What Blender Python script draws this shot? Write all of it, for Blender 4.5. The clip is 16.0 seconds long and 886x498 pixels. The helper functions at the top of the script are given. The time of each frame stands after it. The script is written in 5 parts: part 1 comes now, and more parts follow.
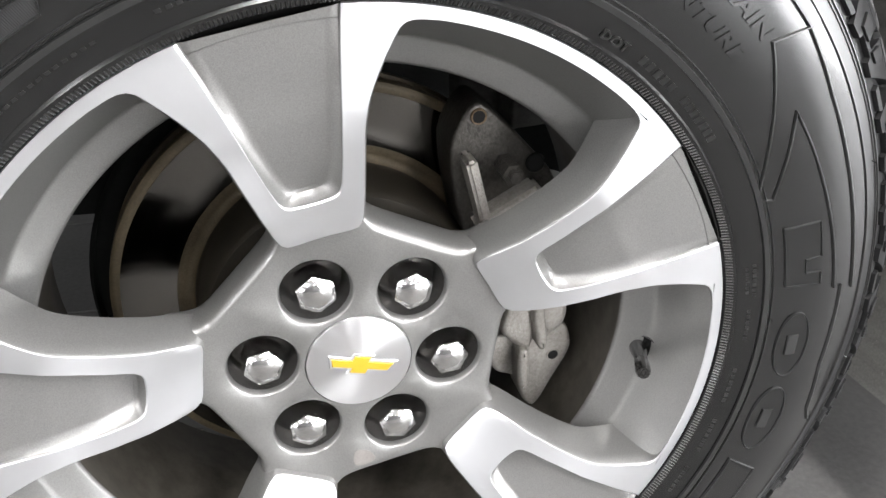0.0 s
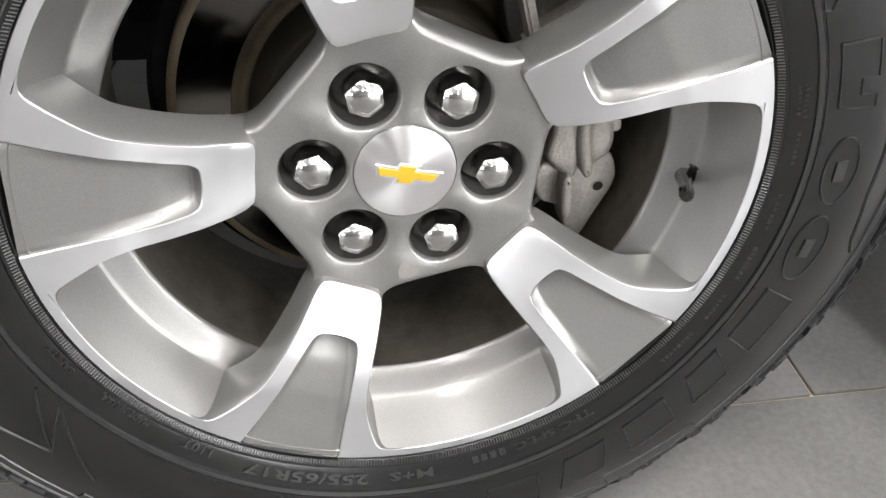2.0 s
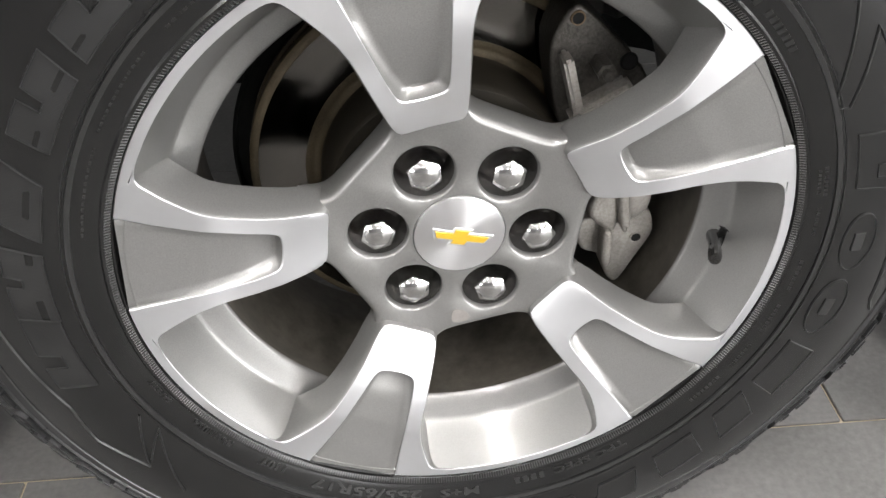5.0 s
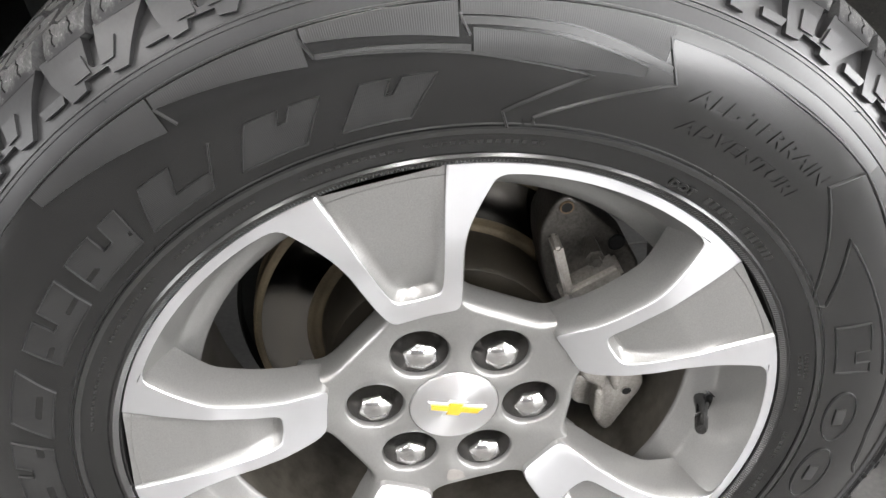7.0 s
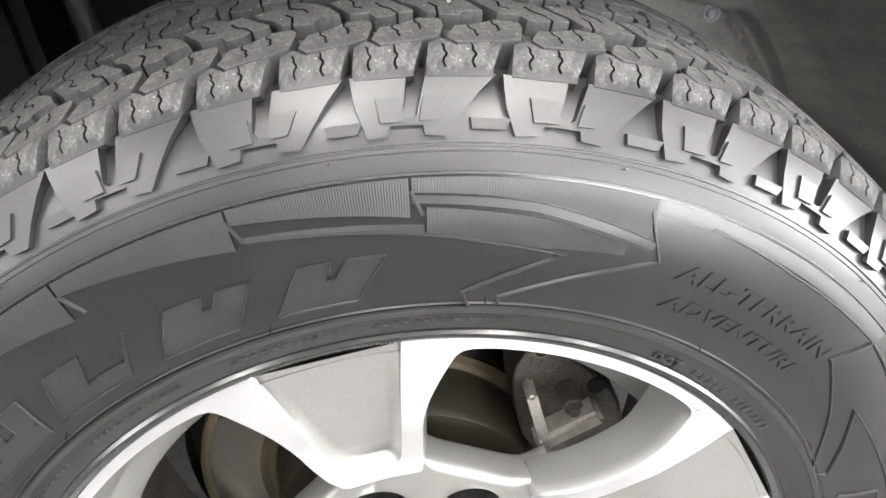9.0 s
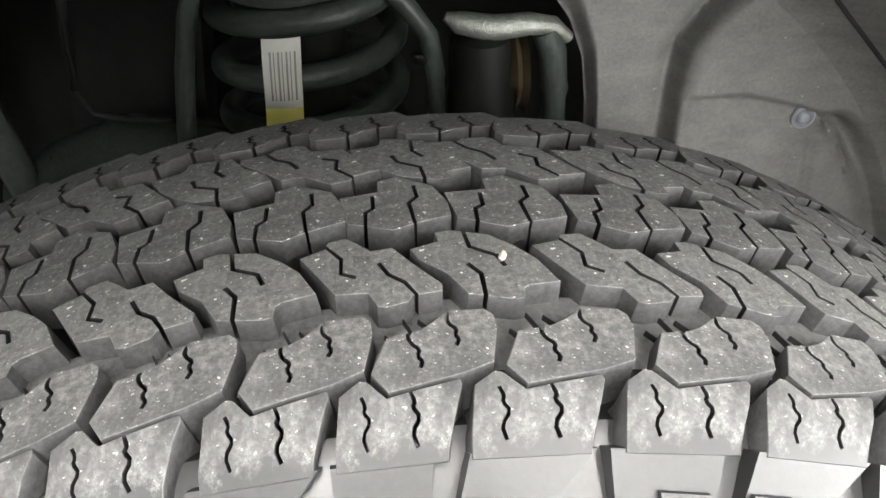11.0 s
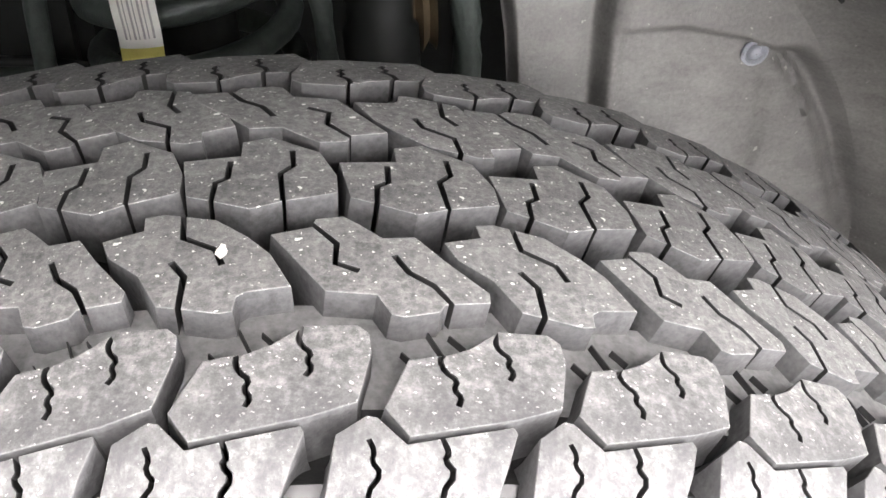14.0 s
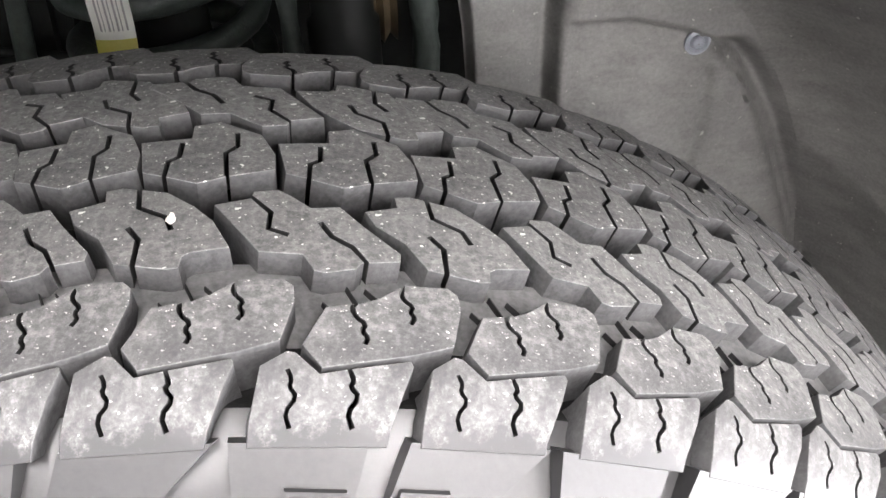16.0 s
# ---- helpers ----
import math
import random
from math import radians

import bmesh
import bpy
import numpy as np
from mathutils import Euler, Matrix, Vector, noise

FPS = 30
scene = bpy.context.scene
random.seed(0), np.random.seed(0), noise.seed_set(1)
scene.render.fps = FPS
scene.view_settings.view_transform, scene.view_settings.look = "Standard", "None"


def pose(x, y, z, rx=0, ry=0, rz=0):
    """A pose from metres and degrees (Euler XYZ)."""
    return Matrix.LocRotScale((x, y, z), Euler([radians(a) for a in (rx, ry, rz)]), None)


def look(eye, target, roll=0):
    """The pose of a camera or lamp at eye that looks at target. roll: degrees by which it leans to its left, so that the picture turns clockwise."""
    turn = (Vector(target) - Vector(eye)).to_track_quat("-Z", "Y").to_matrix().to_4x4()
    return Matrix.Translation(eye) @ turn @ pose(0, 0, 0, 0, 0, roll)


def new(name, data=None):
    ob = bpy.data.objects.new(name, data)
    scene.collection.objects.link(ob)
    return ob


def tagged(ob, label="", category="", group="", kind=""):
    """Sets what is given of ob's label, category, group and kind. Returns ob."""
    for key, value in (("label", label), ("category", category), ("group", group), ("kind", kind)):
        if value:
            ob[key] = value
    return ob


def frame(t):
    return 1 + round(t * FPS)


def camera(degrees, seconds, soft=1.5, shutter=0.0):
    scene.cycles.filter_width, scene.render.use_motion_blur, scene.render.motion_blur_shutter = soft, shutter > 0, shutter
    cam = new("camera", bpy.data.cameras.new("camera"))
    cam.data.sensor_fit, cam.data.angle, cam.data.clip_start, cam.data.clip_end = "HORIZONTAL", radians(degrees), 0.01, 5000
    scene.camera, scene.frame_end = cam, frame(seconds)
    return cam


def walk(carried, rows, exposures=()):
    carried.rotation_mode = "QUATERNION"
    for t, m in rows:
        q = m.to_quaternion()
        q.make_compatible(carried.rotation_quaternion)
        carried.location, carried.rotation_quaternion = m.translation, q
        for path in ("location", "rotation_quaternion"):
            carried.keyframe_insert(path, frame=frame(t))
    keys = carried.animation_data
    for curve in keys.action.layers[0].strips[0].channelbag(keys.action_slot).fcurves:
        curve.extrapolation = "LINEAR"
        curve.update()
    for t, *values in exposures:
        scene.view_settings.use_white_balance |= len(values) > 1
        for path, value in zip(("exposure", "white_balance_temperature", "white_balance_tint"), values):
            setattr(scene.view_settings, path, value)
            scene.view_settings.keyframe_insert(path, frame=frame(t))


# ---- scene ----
from mathutils.geometry import delaunay_2d_cdt as delaunay

cam = camera(56.56, 16.0)
PATH = [
    (0, (-0.0574, -0.4198, 0.6883), (0.0549, 0.0010, 0.4428), -0.07),
    (0.5, (-0.0606, -0.4195, 0.6583), (0.0454, -0.0086, 0.3938), 0.63),
    (1, (-0.0609, -0.4222, 0.6330), (0.0390, -0.0221, 0.3504), 1.02),
    (1.5, (-0.0626, -0.4339, 0.6230), (0.0311, -0.0398, 0.3300), 0.98),
    (2, (-0.0623, -0.4566, 0.6473), (0.0122, -0.0618, 0.3497), -0.54),
    (2.5, (-0.0627, -0.4780, 0.6724), (0.0018, -0.0823, 0.3735), -1.37),
    (3, (-0.0660, -0.4896, 0.7017), (-0.0063, -0.0940, 0.4018), -1.64),
    (5.3, (-0.0591, -0.4732, 0.7440), (-0.0209, -0.0837, 0.4329), -2.30),
    (5.5, (-0.0569, -0.4729, 0.7509), (-0.0193, -0.0833, 0.4398), -2.32),
    (6, (-0.0599, -0.4695, 0.7603), (-0.0228, -0.0779, 0.4516), -2.45),
    (6.5, (-0.0577, -0.4458, 0.7917), (-0.0192, -0.0505, 0.4880), -2.37),
    (7, (-0.0458, -0.4331, 0.8339), (-0.0069, -0.0305, 0.5400), -2.35),
    (7.5, (-0.0377, -0.4247, 0.8663), (0.0038, -0.0169, 0.5800), -2.26),
    (8, (-0.0266, -0.4126, 0.8813), (0.0185, 0.0001, 0.6027), -2.04),
    (8.2, (-0.0219, -0.4074, 0.8782), (0.0241, 0.0066, 0.6016), -1.99),
    (10.3, (-0.0144, -0.1983, 0.8631), (0.0321, 0.2078, 0.5751), -0.74),
    (10.5, (-0.0162, -0.1801, 0.8655), (0.0314, 0.2265, 0.5785), -0.68),
    (11, (-0.0062, -0.1466, 0.8803), (0.0436, 0.2594, 0.5927), -0.45),
    (11.5, (0.0130, -0.1363, 0.8967), (0.0640, 0.2697, 0.6093), -0.37),
    (12, (0.0157, -0.1215, 0.8673), (0.0653, 0.2853, 0.5809), -0.60),
    (12.5, (0.0305, -0.1152, 0.8628), (0.0767, 0.2871, 0.5694), -1.01),
    (13, (0.0435, -0.1062, 0.8594), (0.0849, 0.2892, 0.5562), -1.29),
    (13.5, (0.0573, -0.1020, 0.8561), (0.0965, 0.2871, 0.5444), -1.46),
    (14, (0.0657, -0.1012, 0.8560), (0.1054, 0.2825, 0.5380), -1.42),
    (14.5, (0.0765, -0.0994, 0.8533), (0.1147, 0.2805, 0.5305), -1.58),
    (15, (0.0849, -0.1021, 0.8554), (0.1201, 0.2772, 0.5315), -1.96),
    (15.5, (0.0862, -0.1087, 0.8606), (0.1255, 0.2694, 0.5359), -1.56),
    (16, (0.0809, -0.1307, 0.8717), (0.1258, 0.2474, 0.5476), -1.09),
]
EXPOSURES = [(0, 0.67, 6500, 11), (1.5, 0.42, 6600, 11), (3.0, 0.33, 6650, 11), (5.8, 0.42, 6650, 11), (7.0, 0.80, 6600, 11), (8.0, 1.40, 6640, 11), (10.3, 1.55, 6750, 8), (11.0, 1.95, 6750, 8), (11.5, 2.38, 6700, 8), (12.0, 2.52, 6690, 11), (13.2, 2.52, 6680, 14), (15, 2.40, 6650, 16), (16, 2.15, 6630, 15)]
walk(cam, [(t, look(eye, target, roll)) for t, eye, target, roll in PATH], EXPOSURES)
# The last two, behind the truck, are added to brighten the floor beyond.
LAMP_SPOTS = [(-2.8, -1.6), (-2.8, -3.4), (-0.3, -1.3), (-0.4, -5.4), (1.05, -1.3), (1.6, -3.4), (1.6, -5.4), (4.0, -1.6), (4.0, -3.4), (-2.2, 3.2), (2.2, 3.2)]
LAMP_WATTS = 60
LAMP_Z = 2.9
LAMP_COLOUR = (1.0, 0.99, 0.985)
# Unseen windows: south one assumed from reflections, side pair added as fill light.
WINDOW = (2.2, 6.4, 0.05, 1.9)
DAY_WATTS = 330
FILL_WINDOW = (-5.2, -0.6, 0.05, 2.4)
WEST_SILL = 0.9
EAST_WATTS = 650
WEST_WATTS = 210

# ---------------------------------------------------------------- world and lamps
world = bpy.data.worlds.new("world")
scene.world = world
world.use_nodes = True
world.node_tree.nodes["Background"].inputs[0].default_value = (0.9, 0.95, 1.0, 1)
world.node_tree.nodes["Background"].inputs[1].default_value = 0.02


def ceiling_lamp(x, y, lx, ly, watts):
    """A slim linear ceiling lamp; its housing is built with the room."""
    l = bpy.data.lights.new("lamp", "AREA")
    l.shape, l.size, l.size_y, l.energy, l.color = "RECTANGLE", lx, ly, watts, LAMP_COLOUR
    o = new("lamp_diffuser", l)
    o.location = (x, y, LAMP_Z)
    return o


for lx_, ly_ in LAMP_SPOTS:
    ceiling_lamp(lx_, ly_, 0.22, 1.5, LAMP_WATTS)


def assumed_daylight(centre, turn, wide, high, watts):
    """Area lamp in an unseen window opening; stands in for daylight."""
    l = bpy.data.lights.new("assumed_daylight", "AREA")
    l.shape, l.size, l.size_y, l.energy, l.color = "RECTANGLE", wide, high, watts, (0.97, 0.985, 1.0)
    o = new("assumed_daylight", l)
    o.location, o.rotation_euler = centre, turn


assumed_daylight(((WINDOW[0] + WINDOW[1]) / 2, -6.62, (WINDOW[2] + WINDOW[3]) / 2), (radians(90), 0, 0), WINDOW[1] - WINDOW[0], WINDOW[3] - WINDOW[2], DAY_WATTS)
for side_x, sill, watts in ((6.62, FILL_WINDOW[2], EAST_WATTS), (-6.62, WEST_SILL, WEST_WATTS)):
    assumed_daylight((side_x, (FILL_WINDOW[0] + FILL_WINDOW[1]) / 2, (sill + FILL_WINDOW[3]) / 2), (radians(90), 0, radians(90 if side_x > 0 else -90)), FILL_WINDOW[1] - FILL_WINDOW[0], FILL_WINDOW[3] - sill, watts)


# ---------------------------------------------------------------- materials
def node_mat(name):
    m = bpy.data.materials.new(name)
    m.use_nodes = True
    return m, m.node_tree, m.node_tree.nodes["Principled BSDF"]


def link(tree, a, b):
    tree.links.new(a, b)


def noise_tex(tree, scale, detail=4.0, rough=0.6, stretch=None):
    co = tree.nodes.new("ShaderNodeTexCoord")
    tex = tree.nodes.new("ShaderNodeTexNoise")
    tex.inputs["Scale"].default_value = scale
    tex.inputs["Detail"].default_value = detail
    tex.inputs["Roughness"].default_value = rough
    if stretch:
        mp = tree.nodes.new("ShaderNodeMapping")
        mp.inputs["Scale"].default_value = stretch
        link(tree, co.outputs["Object"], mp.inputs["Vector"])
        link(tree, mp.outputs["Vector"], tex.inputs["Vector"])
    else:
        link(tree, co.outputs["Object"], tex.inputs["Vector"])
    return tex.outputs["Fac"]


def ramp(tree, fac, stops):
    r = tree.nodes.new("ShaderNodeValToRGB")
    while len(r.color_ramp.elements) < len(stops):
        r.color_ramp.elements.new(0.5)
    for e, (p, c) in zip(r.color_ramp.elements, stops):
        e.position = p
        e.color = (*c, 1) if len(c) == 3 else c
    link(tree, fac, r.inputs["Fac"])
    return r.outputs["Color"]


def mix(tree, fac, a, b, mode="MIX"):
    n = tree.nodes.new("ShaderNodeMix")
    n.data_type, n.blend_type = "RGBA", mode
    for sock, v in ((n.inputs[0], fac), (n.inputs[6], a), (n.inputs[7], b)):
        if isinstance(v, (int, float)):
            sock.default_value = v
        elif isinstance(v, tuple):
            sock.default_value = (*v, 1)
        else:
            link(tree, v, sock)
    return n.outputs[2]


def bump(tree, bsdf, fac, strength, dist):
    b = tree.nodes.new("ShaderNodeBump")
    b.inputs["Strength"].default_value = strength
    b.inputs["Distance"].default_value = dist
    link(tree, fac, b.inputs["Height"])
    link(tree, b.outputs["Normal"], bsdf.inputs["Normal"])
    return b


def varied(name, dark, light, scale, rough=(0.4, 0.6), metal=0.0, bump_size=0.0, fine=None, coat=0.0, spec=0.5):
    """A surface whose colour and roughness wander between two values at two scales."""
    m, t, b = node_mat(name)
    big = noise_tex(t, scale, 5.0)
    small = noise_tex(t, fine or scale * 14, 3.0)
    both = mix(t, 0.45, big, small)
    link(t, ramp(t, both, [(0.32, dark), (0.68, light)]), b.inputs["Base Color"])
    rr = t.nodes.new("ShaderNodeMapRange")
    rr.inputs[3].default_value, rr.inputs[4].default_value = rough
    link(t, both, rr.inputs[0])
    link(t, rr.outputs[0], b.inputs["Roughness"])
    b.inputs["Metallic"].default_value = metal
    b.inputs["Coat Weight"].default_value = coat
    b.inputs["Coat Roughness"].default_value = 0.12
    b.inputs["Specular IOR Level"].default_value = spec
    if bump_size:
        bump(t, b, small, 0.5, bump_size)
    return m


def machined_metal(name, base, rough, anis, wander=0.06):
    """Turned aluminium: fine grooves in rings about the axle."""
    m, t, b = node_mat(name)
    b.inputs["Metallic"].default_value = 1.0
    b.inputs["Anisotropic"].default_value = anis
    b.inputs["Anisotropic Rotation"].default_value = 0.25
    tg = t.nodes.new("ShaderNodeTangent")
    tg.direction_type, tg.axis = "RADIAL", "Y"
    link(t, tg.outputs[0], b.inputs["Tangent"])
    f = noise_tex(t, 60.0, 4.0)
    link(t, ramp(t, f, [(0.3, tuple(v * (1 - 1.6 * wander) for v in base)), (0.7, base)]), b.inputs["Base Color"])
    rr = t.nodes.new("ShaderNodeMapRange")
    rr.inputs[3].default_value, rr.inputs[4].default_value = rough - wander, rough + wander
    link(t, f, rr.inputs[0])
    link(t, rr.outputs[0], b.inputs["Roughness"])
    return m


def flake_paint(name, dark, light):
    """Metallic paint with fine flakes under lacquer."""
    m, t, b = node_mat(name)
    flakes = noise_tex(t, 1500.0, 2.0)
    wide = noise_tex(t, 18.0, 4.0)
    c = ramp(t, flakes, [(0.35, dark), (0.62, light)])
    link(t, mix(t, 0.12, c, ramp(t, wide, [(0.3, (0.5, 0.48, 0.45)), (0.7, (1, 1, 1))]), "MULTIPLY"), b.inputs["Base Color"])
    b.inputs["Metallic"].default_value = 0.6
    rr = t.nodes.new("ShaderNodeMapRange")
    rr.inputs[3].default_value, rr.inputs[4].default_value = 0.33, 0.43
    link(t, wide, rr.inputs[0])
    link(t, rr.outputs[0], b.inputs["Roughness"])
    b.inputs["Coat Weight"].default_value = 0.6
    b.inputs["Coat Roughness"].default_value = 0.13
    return m


def rubber_dusty():
    """Tread rubber: thin grey road dust, a pitted grain and sparse grains of pale grit."""
    m, t, b = node_mat("tread_rubber")
    patch = noise_tex(t, 38.0, 7.0, 0.75)
    blotch = noise_tex(t, 130.0, 6.0, 0.75)
    grain = noise_tex(t, 520.0, 7.0, 0.8)
    grit = noise_tex(t, 900.0, 2.0, 0.5)
    big_grit = noise_tex(t, 330.0, 2.0, 0.45)
    base = ramp(t, patch, [(0.3, (0.044, 0.044, 0.044)), (0.52, (0.082, 0.082, 0.080)), (0.72, (0.145, 0.144, 0.140))])
    worn = mix(t, 0.42, base, ramp(t, grain, [(0.36, (0.014, 0.014, 0.014)), (0.5, (0.085, 0.085, 0.0835)), (0.70, (0.245, 0.243, 0.237))]))
    worn = mix(t, ramp(t, blotch, [(0.52, (0, 0, 0)), (0.70, (0.45, 0.45, 0.45))]), worn, (0.172, 0.170, 0.165))
    worn = mix(t, ramp(t, blotch, [(0.30, (0.6, 0.6, 0.6)), (0.42, (0, 0, 0))]), worn, (0.035, 0.035, 0.035))
    worn = mix(t, ramp(t, grit, [(0.675, (0, 0, 0)), (0.725, (0.8, 0.8, 0.8))]), worn, (0.46, 0.45, 0.43))
    worn = mix(t, ramp(t, big_grit, [(0.72, (0, 0, 0)), (0.745, (0.9, 0.9, 0.9))]), worn, (0.50, 0.49, 0.46))
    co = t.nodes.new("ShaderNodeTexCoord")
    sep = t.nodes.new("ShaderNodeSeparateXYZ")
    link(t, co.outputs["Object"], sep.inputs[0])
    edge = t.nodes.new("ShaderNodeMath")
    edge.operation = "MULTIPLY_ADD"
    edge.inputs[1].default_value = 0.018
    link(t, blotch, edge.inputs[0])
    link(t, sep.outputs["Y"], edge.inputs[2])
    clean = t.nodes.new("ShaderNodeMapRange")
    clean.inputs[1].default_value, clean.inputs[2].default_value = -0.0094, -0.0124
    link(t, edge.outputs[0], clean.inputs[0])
    # the outer ribs have dark scuff streaks, plus darkening that offsets strong light there
    scuff_and_dim = t.nodes.new("ShaderNodeMapRange")
    scuff_and_dim.inputs[1].default_value, scuff_and_dim.inputs[2].default_value = 0.024, 0.000
    link(t, edge.outputs[0], scuff_and_dim.inputs[0])
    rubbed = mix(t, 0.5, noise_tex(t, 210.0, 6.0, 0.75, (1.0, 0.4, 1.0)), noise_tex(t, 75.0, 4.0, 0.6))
    worn = mix(t, mix(t, scuff_and_dim.outputs[0], (0, 0, 0), ramp(t, rubbed, [(0.42, (0.92, 0.92, 0.92)), (0.50, (0.55, 0.55, 0.55)), (0.58, (0.10, 0.10, 0.10))])), worn, (0.030, 0.030, 0.0306))
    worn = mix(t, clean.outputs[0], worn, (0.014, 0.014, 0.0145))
    link(t, worn, b.inputs["Base Color"])
    b.inputs["Specular IOR Level"].default_value = 0.28
    rr = t.nodes.new("ShaderNodeMapRange")
    rr.inputs[3].default_value, rr.inputs[4].default_value = 0.5, 0.8
    link(t, patch, rr.inputs[0])
    link(t, mix(t, clean.outputs[0], rr.outputs[0], (0.38, 0.38, 0.38)), b.inputs["Roughness"])
    bump(t, b, mix(t, clean.outputs[0], mix(t, 0.5, grain, blotch), (0.5, 0.5, 0.5)), 0.5, 0.0007)
    return m


def rubber_ribbed(name, per_turn):
    """Sidewall rubber moulded with fine ribs that run out from the axle."""
    m, t, b = node_mat(name)
    co = t.nodes.new("ShaderNodeTexCoord")
    mp = t.nodes.new("ShaderNodeMapping")
    mp.inputs["Location"].default_value = (0, 0.367, 0)
    mp.inputs["Rotation"].default_value = (radians(90), 0, 0)
    link(t, co.outputs["Object"], mp.inputs["Vector"])
    sep = t.nodes.new("ShaderNodeSeparateXYZ")
    link(t, mp.outputs["Vector"], sep.inputs[0])
    at = t.nodes.new("ShaderNodeMath")
    at.operation = "ARCTAN2"
    link(t, sep.outputs["X"], at.inputs[0])
    link(t, sep.outputs["Y"], at.inputs[1])
    mu = t.nodes.new("ShaderNodeMath")
    mu.operation = "MULTIPLY"
    mu.inputs[1].default_value = per_turn
    link(t, at.outputs[0], mu.inputs[0])
    si = t.nodes.new("ShaderNodeMath")
    si.operation = "SINE"
    link(t, mu.outputs[0], si.inputs[0])
    link(t, ramp(t, noise_tex(t, 30.0), [(0.3, (0.005, 0.005, 0.005)), (0.7, (0.011, 0.011, 0.0108))]), b.inputs["Base Color"])
    b.inputs["Roughness"].default_value = 0.4
    bump(t, b, si.outputs[0], 0.28, 0.0002)
    return m


def liner_plastic():
    """Grey moulded plastic: mottled, with streaks of dust and pale specks."""
    m, t, b = node_mat("liner_plastic")
    cloud = noise_tex(t, 11.0, 6.0, 0.65)
    streak = noise_tex(t, 30.0, 5.0, 0.7, (1.0, 0.4, 2.2))
    fine = noise_tex(t, 420.0, 4.0, 0.7)
    speck = noise_tex(t, 240.0, 2.0, 0.5)
    base = ramp(t, cloud, [(0.3, (0.077, 0.075, 0.071)), (0.7, (0.146, 0.144, 0.136))])
    base = mix(t, 0.35, base, ramp(t, streak, [(0.35, (0.042, 0.042, 0.039)), (0.65, (0.202, 0.197, 0.187))]))
    base = mix(t, 0.3, base, ramp(t, fine, [(0.3, (0.042, 0.042, 0.040)), (0.7, (0.195, 0.191, 0.181))]))
    link(t, mix(t, ramp(t, speck, [(0.72, (0, 0, 0)), (0.76, (0.737, 0.737, 0.737))]), base, (0.292, 0.285, 0.264)), b.inputs["Base Color"])
    b.inputs["Roughness"].default_value = 0.62
    bump(t, b, fine, 0.5, 0.0006)
    return m


SILVER = machined_metal("machined_aluminium", (0.63, 0.635, 0.648), 0.47, 0.3, 0.02)
CAPMETAL = machined_metal("spun_aluminium", (0.74, 0.74, 0.75), 0.30, 0.92, 0.01)
PEWTER = flake_paint("pewter_paint", (0.160, 0.159, 0.154), (0.205, 0.203, 0.197))
CHROME = varied("chrome", (0.43, 0.425, 0.42), (0.53, 0.522, 0.515), 30, (0.13, 0.19), 1.0)
RESIDUE = varied("dull_glue_film", (0.16, 0.148, 0.138), (0.25, 0.235, 0.222), 90, (0.5, 0.7), 0.4, 0.0001, 600)
HOLESHADE = varied("shaded_hole_metal", (0.15, 0.146, 0.14), (0.25, 0.243, 0.236), 60, (0.14, 0.24), 0.85)
RUBBER = varied("sidewall_rubber", (0.003, 0.003, 0.003), (0.007, 0.007, 0.0068), 14, (0.18, 0.26), 0, 0.00001, 500, spec=0.50)
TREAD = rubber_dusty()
# Floor is near-black to imitate gap shade; walls mix that with thin dust.
SHADEFLOOR = varied("shaded_groove_floor", (0.004, 0.004, 0.004), (0.012, 0.012, 0.0118), 60, (0.6, 0.8), 0, 0.0004, 500, spec=0.12)
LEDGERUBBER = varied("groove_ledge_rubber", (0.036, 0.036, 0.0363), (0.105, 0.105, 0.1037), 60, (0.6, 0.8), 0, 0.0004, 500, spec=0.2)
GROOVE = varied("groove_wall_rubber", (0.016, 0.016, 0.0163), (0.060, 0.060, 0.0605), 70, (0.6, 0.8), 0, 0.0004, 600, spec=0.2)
VALVECAP = varied("dark_metal_cap", (0.010, 0.010, 0.0095), (0.028, 0.027, 0.026), 60, (0.08, 0.15), 0.5)
GLOSSBLACK = varied("glossy_black_rubber", (0.002, 0.002, 0.002), (0.004, 0.004, 0.004), 60, (0.08, 0.14), spec=0.5)
RIVET = varied("grey_plastic_rivet", (0.16, 0.17, 0.19), (0.26, 0.27, 0.30), 60, (0.3, 0.45))
SIPE = varied("clean_black_rubber", (0.006, 0.006, 0.006), (0.012, 0.012, 0.012), 40, (0.6, 0.7), spec=0.2)
LUGRUBBER = varied("moulded_lug_rubber", (0.007, 0.007, 0.0072), (0.016, 0.016, 0.0165), 22, (0.33, 0.40), 0, 0.00005, 500, spec=0.40)
TEXTRUBBER = varied("raised_text_rubber", (0.007, 0.007, 0.0068), (0.013, 0.013, 0.0126), 40, (0.30, 0.38), spec=0.45)
RIBBED = rubber_ribbed("ribbed_rubber", 1700)
RAISED = varied("moulded_rubber", (0.006, 0.006, 0.006), (0.012, 0.012, 0.0118), 22, (0.33, 0.40), 0, 0.00002, 500, spec=0.60)
GOLD = varied("gold_enamel", (0.38, 0.235, 0.012), (0.45, 0.29, 0.020), 40, (0.25, 0.35), 0.1, coat=0.5)
LINER = liner_plastic()
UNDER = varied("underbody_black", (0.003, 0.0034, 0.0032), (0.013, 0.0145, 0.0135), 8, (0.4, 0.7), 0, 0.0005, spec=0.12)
SPRINGMAT = varied("black_coated_steel", (0.013, 0.0165, 0.015), (0.045, 0.054, 0.049), 14, (0.34, 0.55), 0.0, 0.0010, spec=0.25)
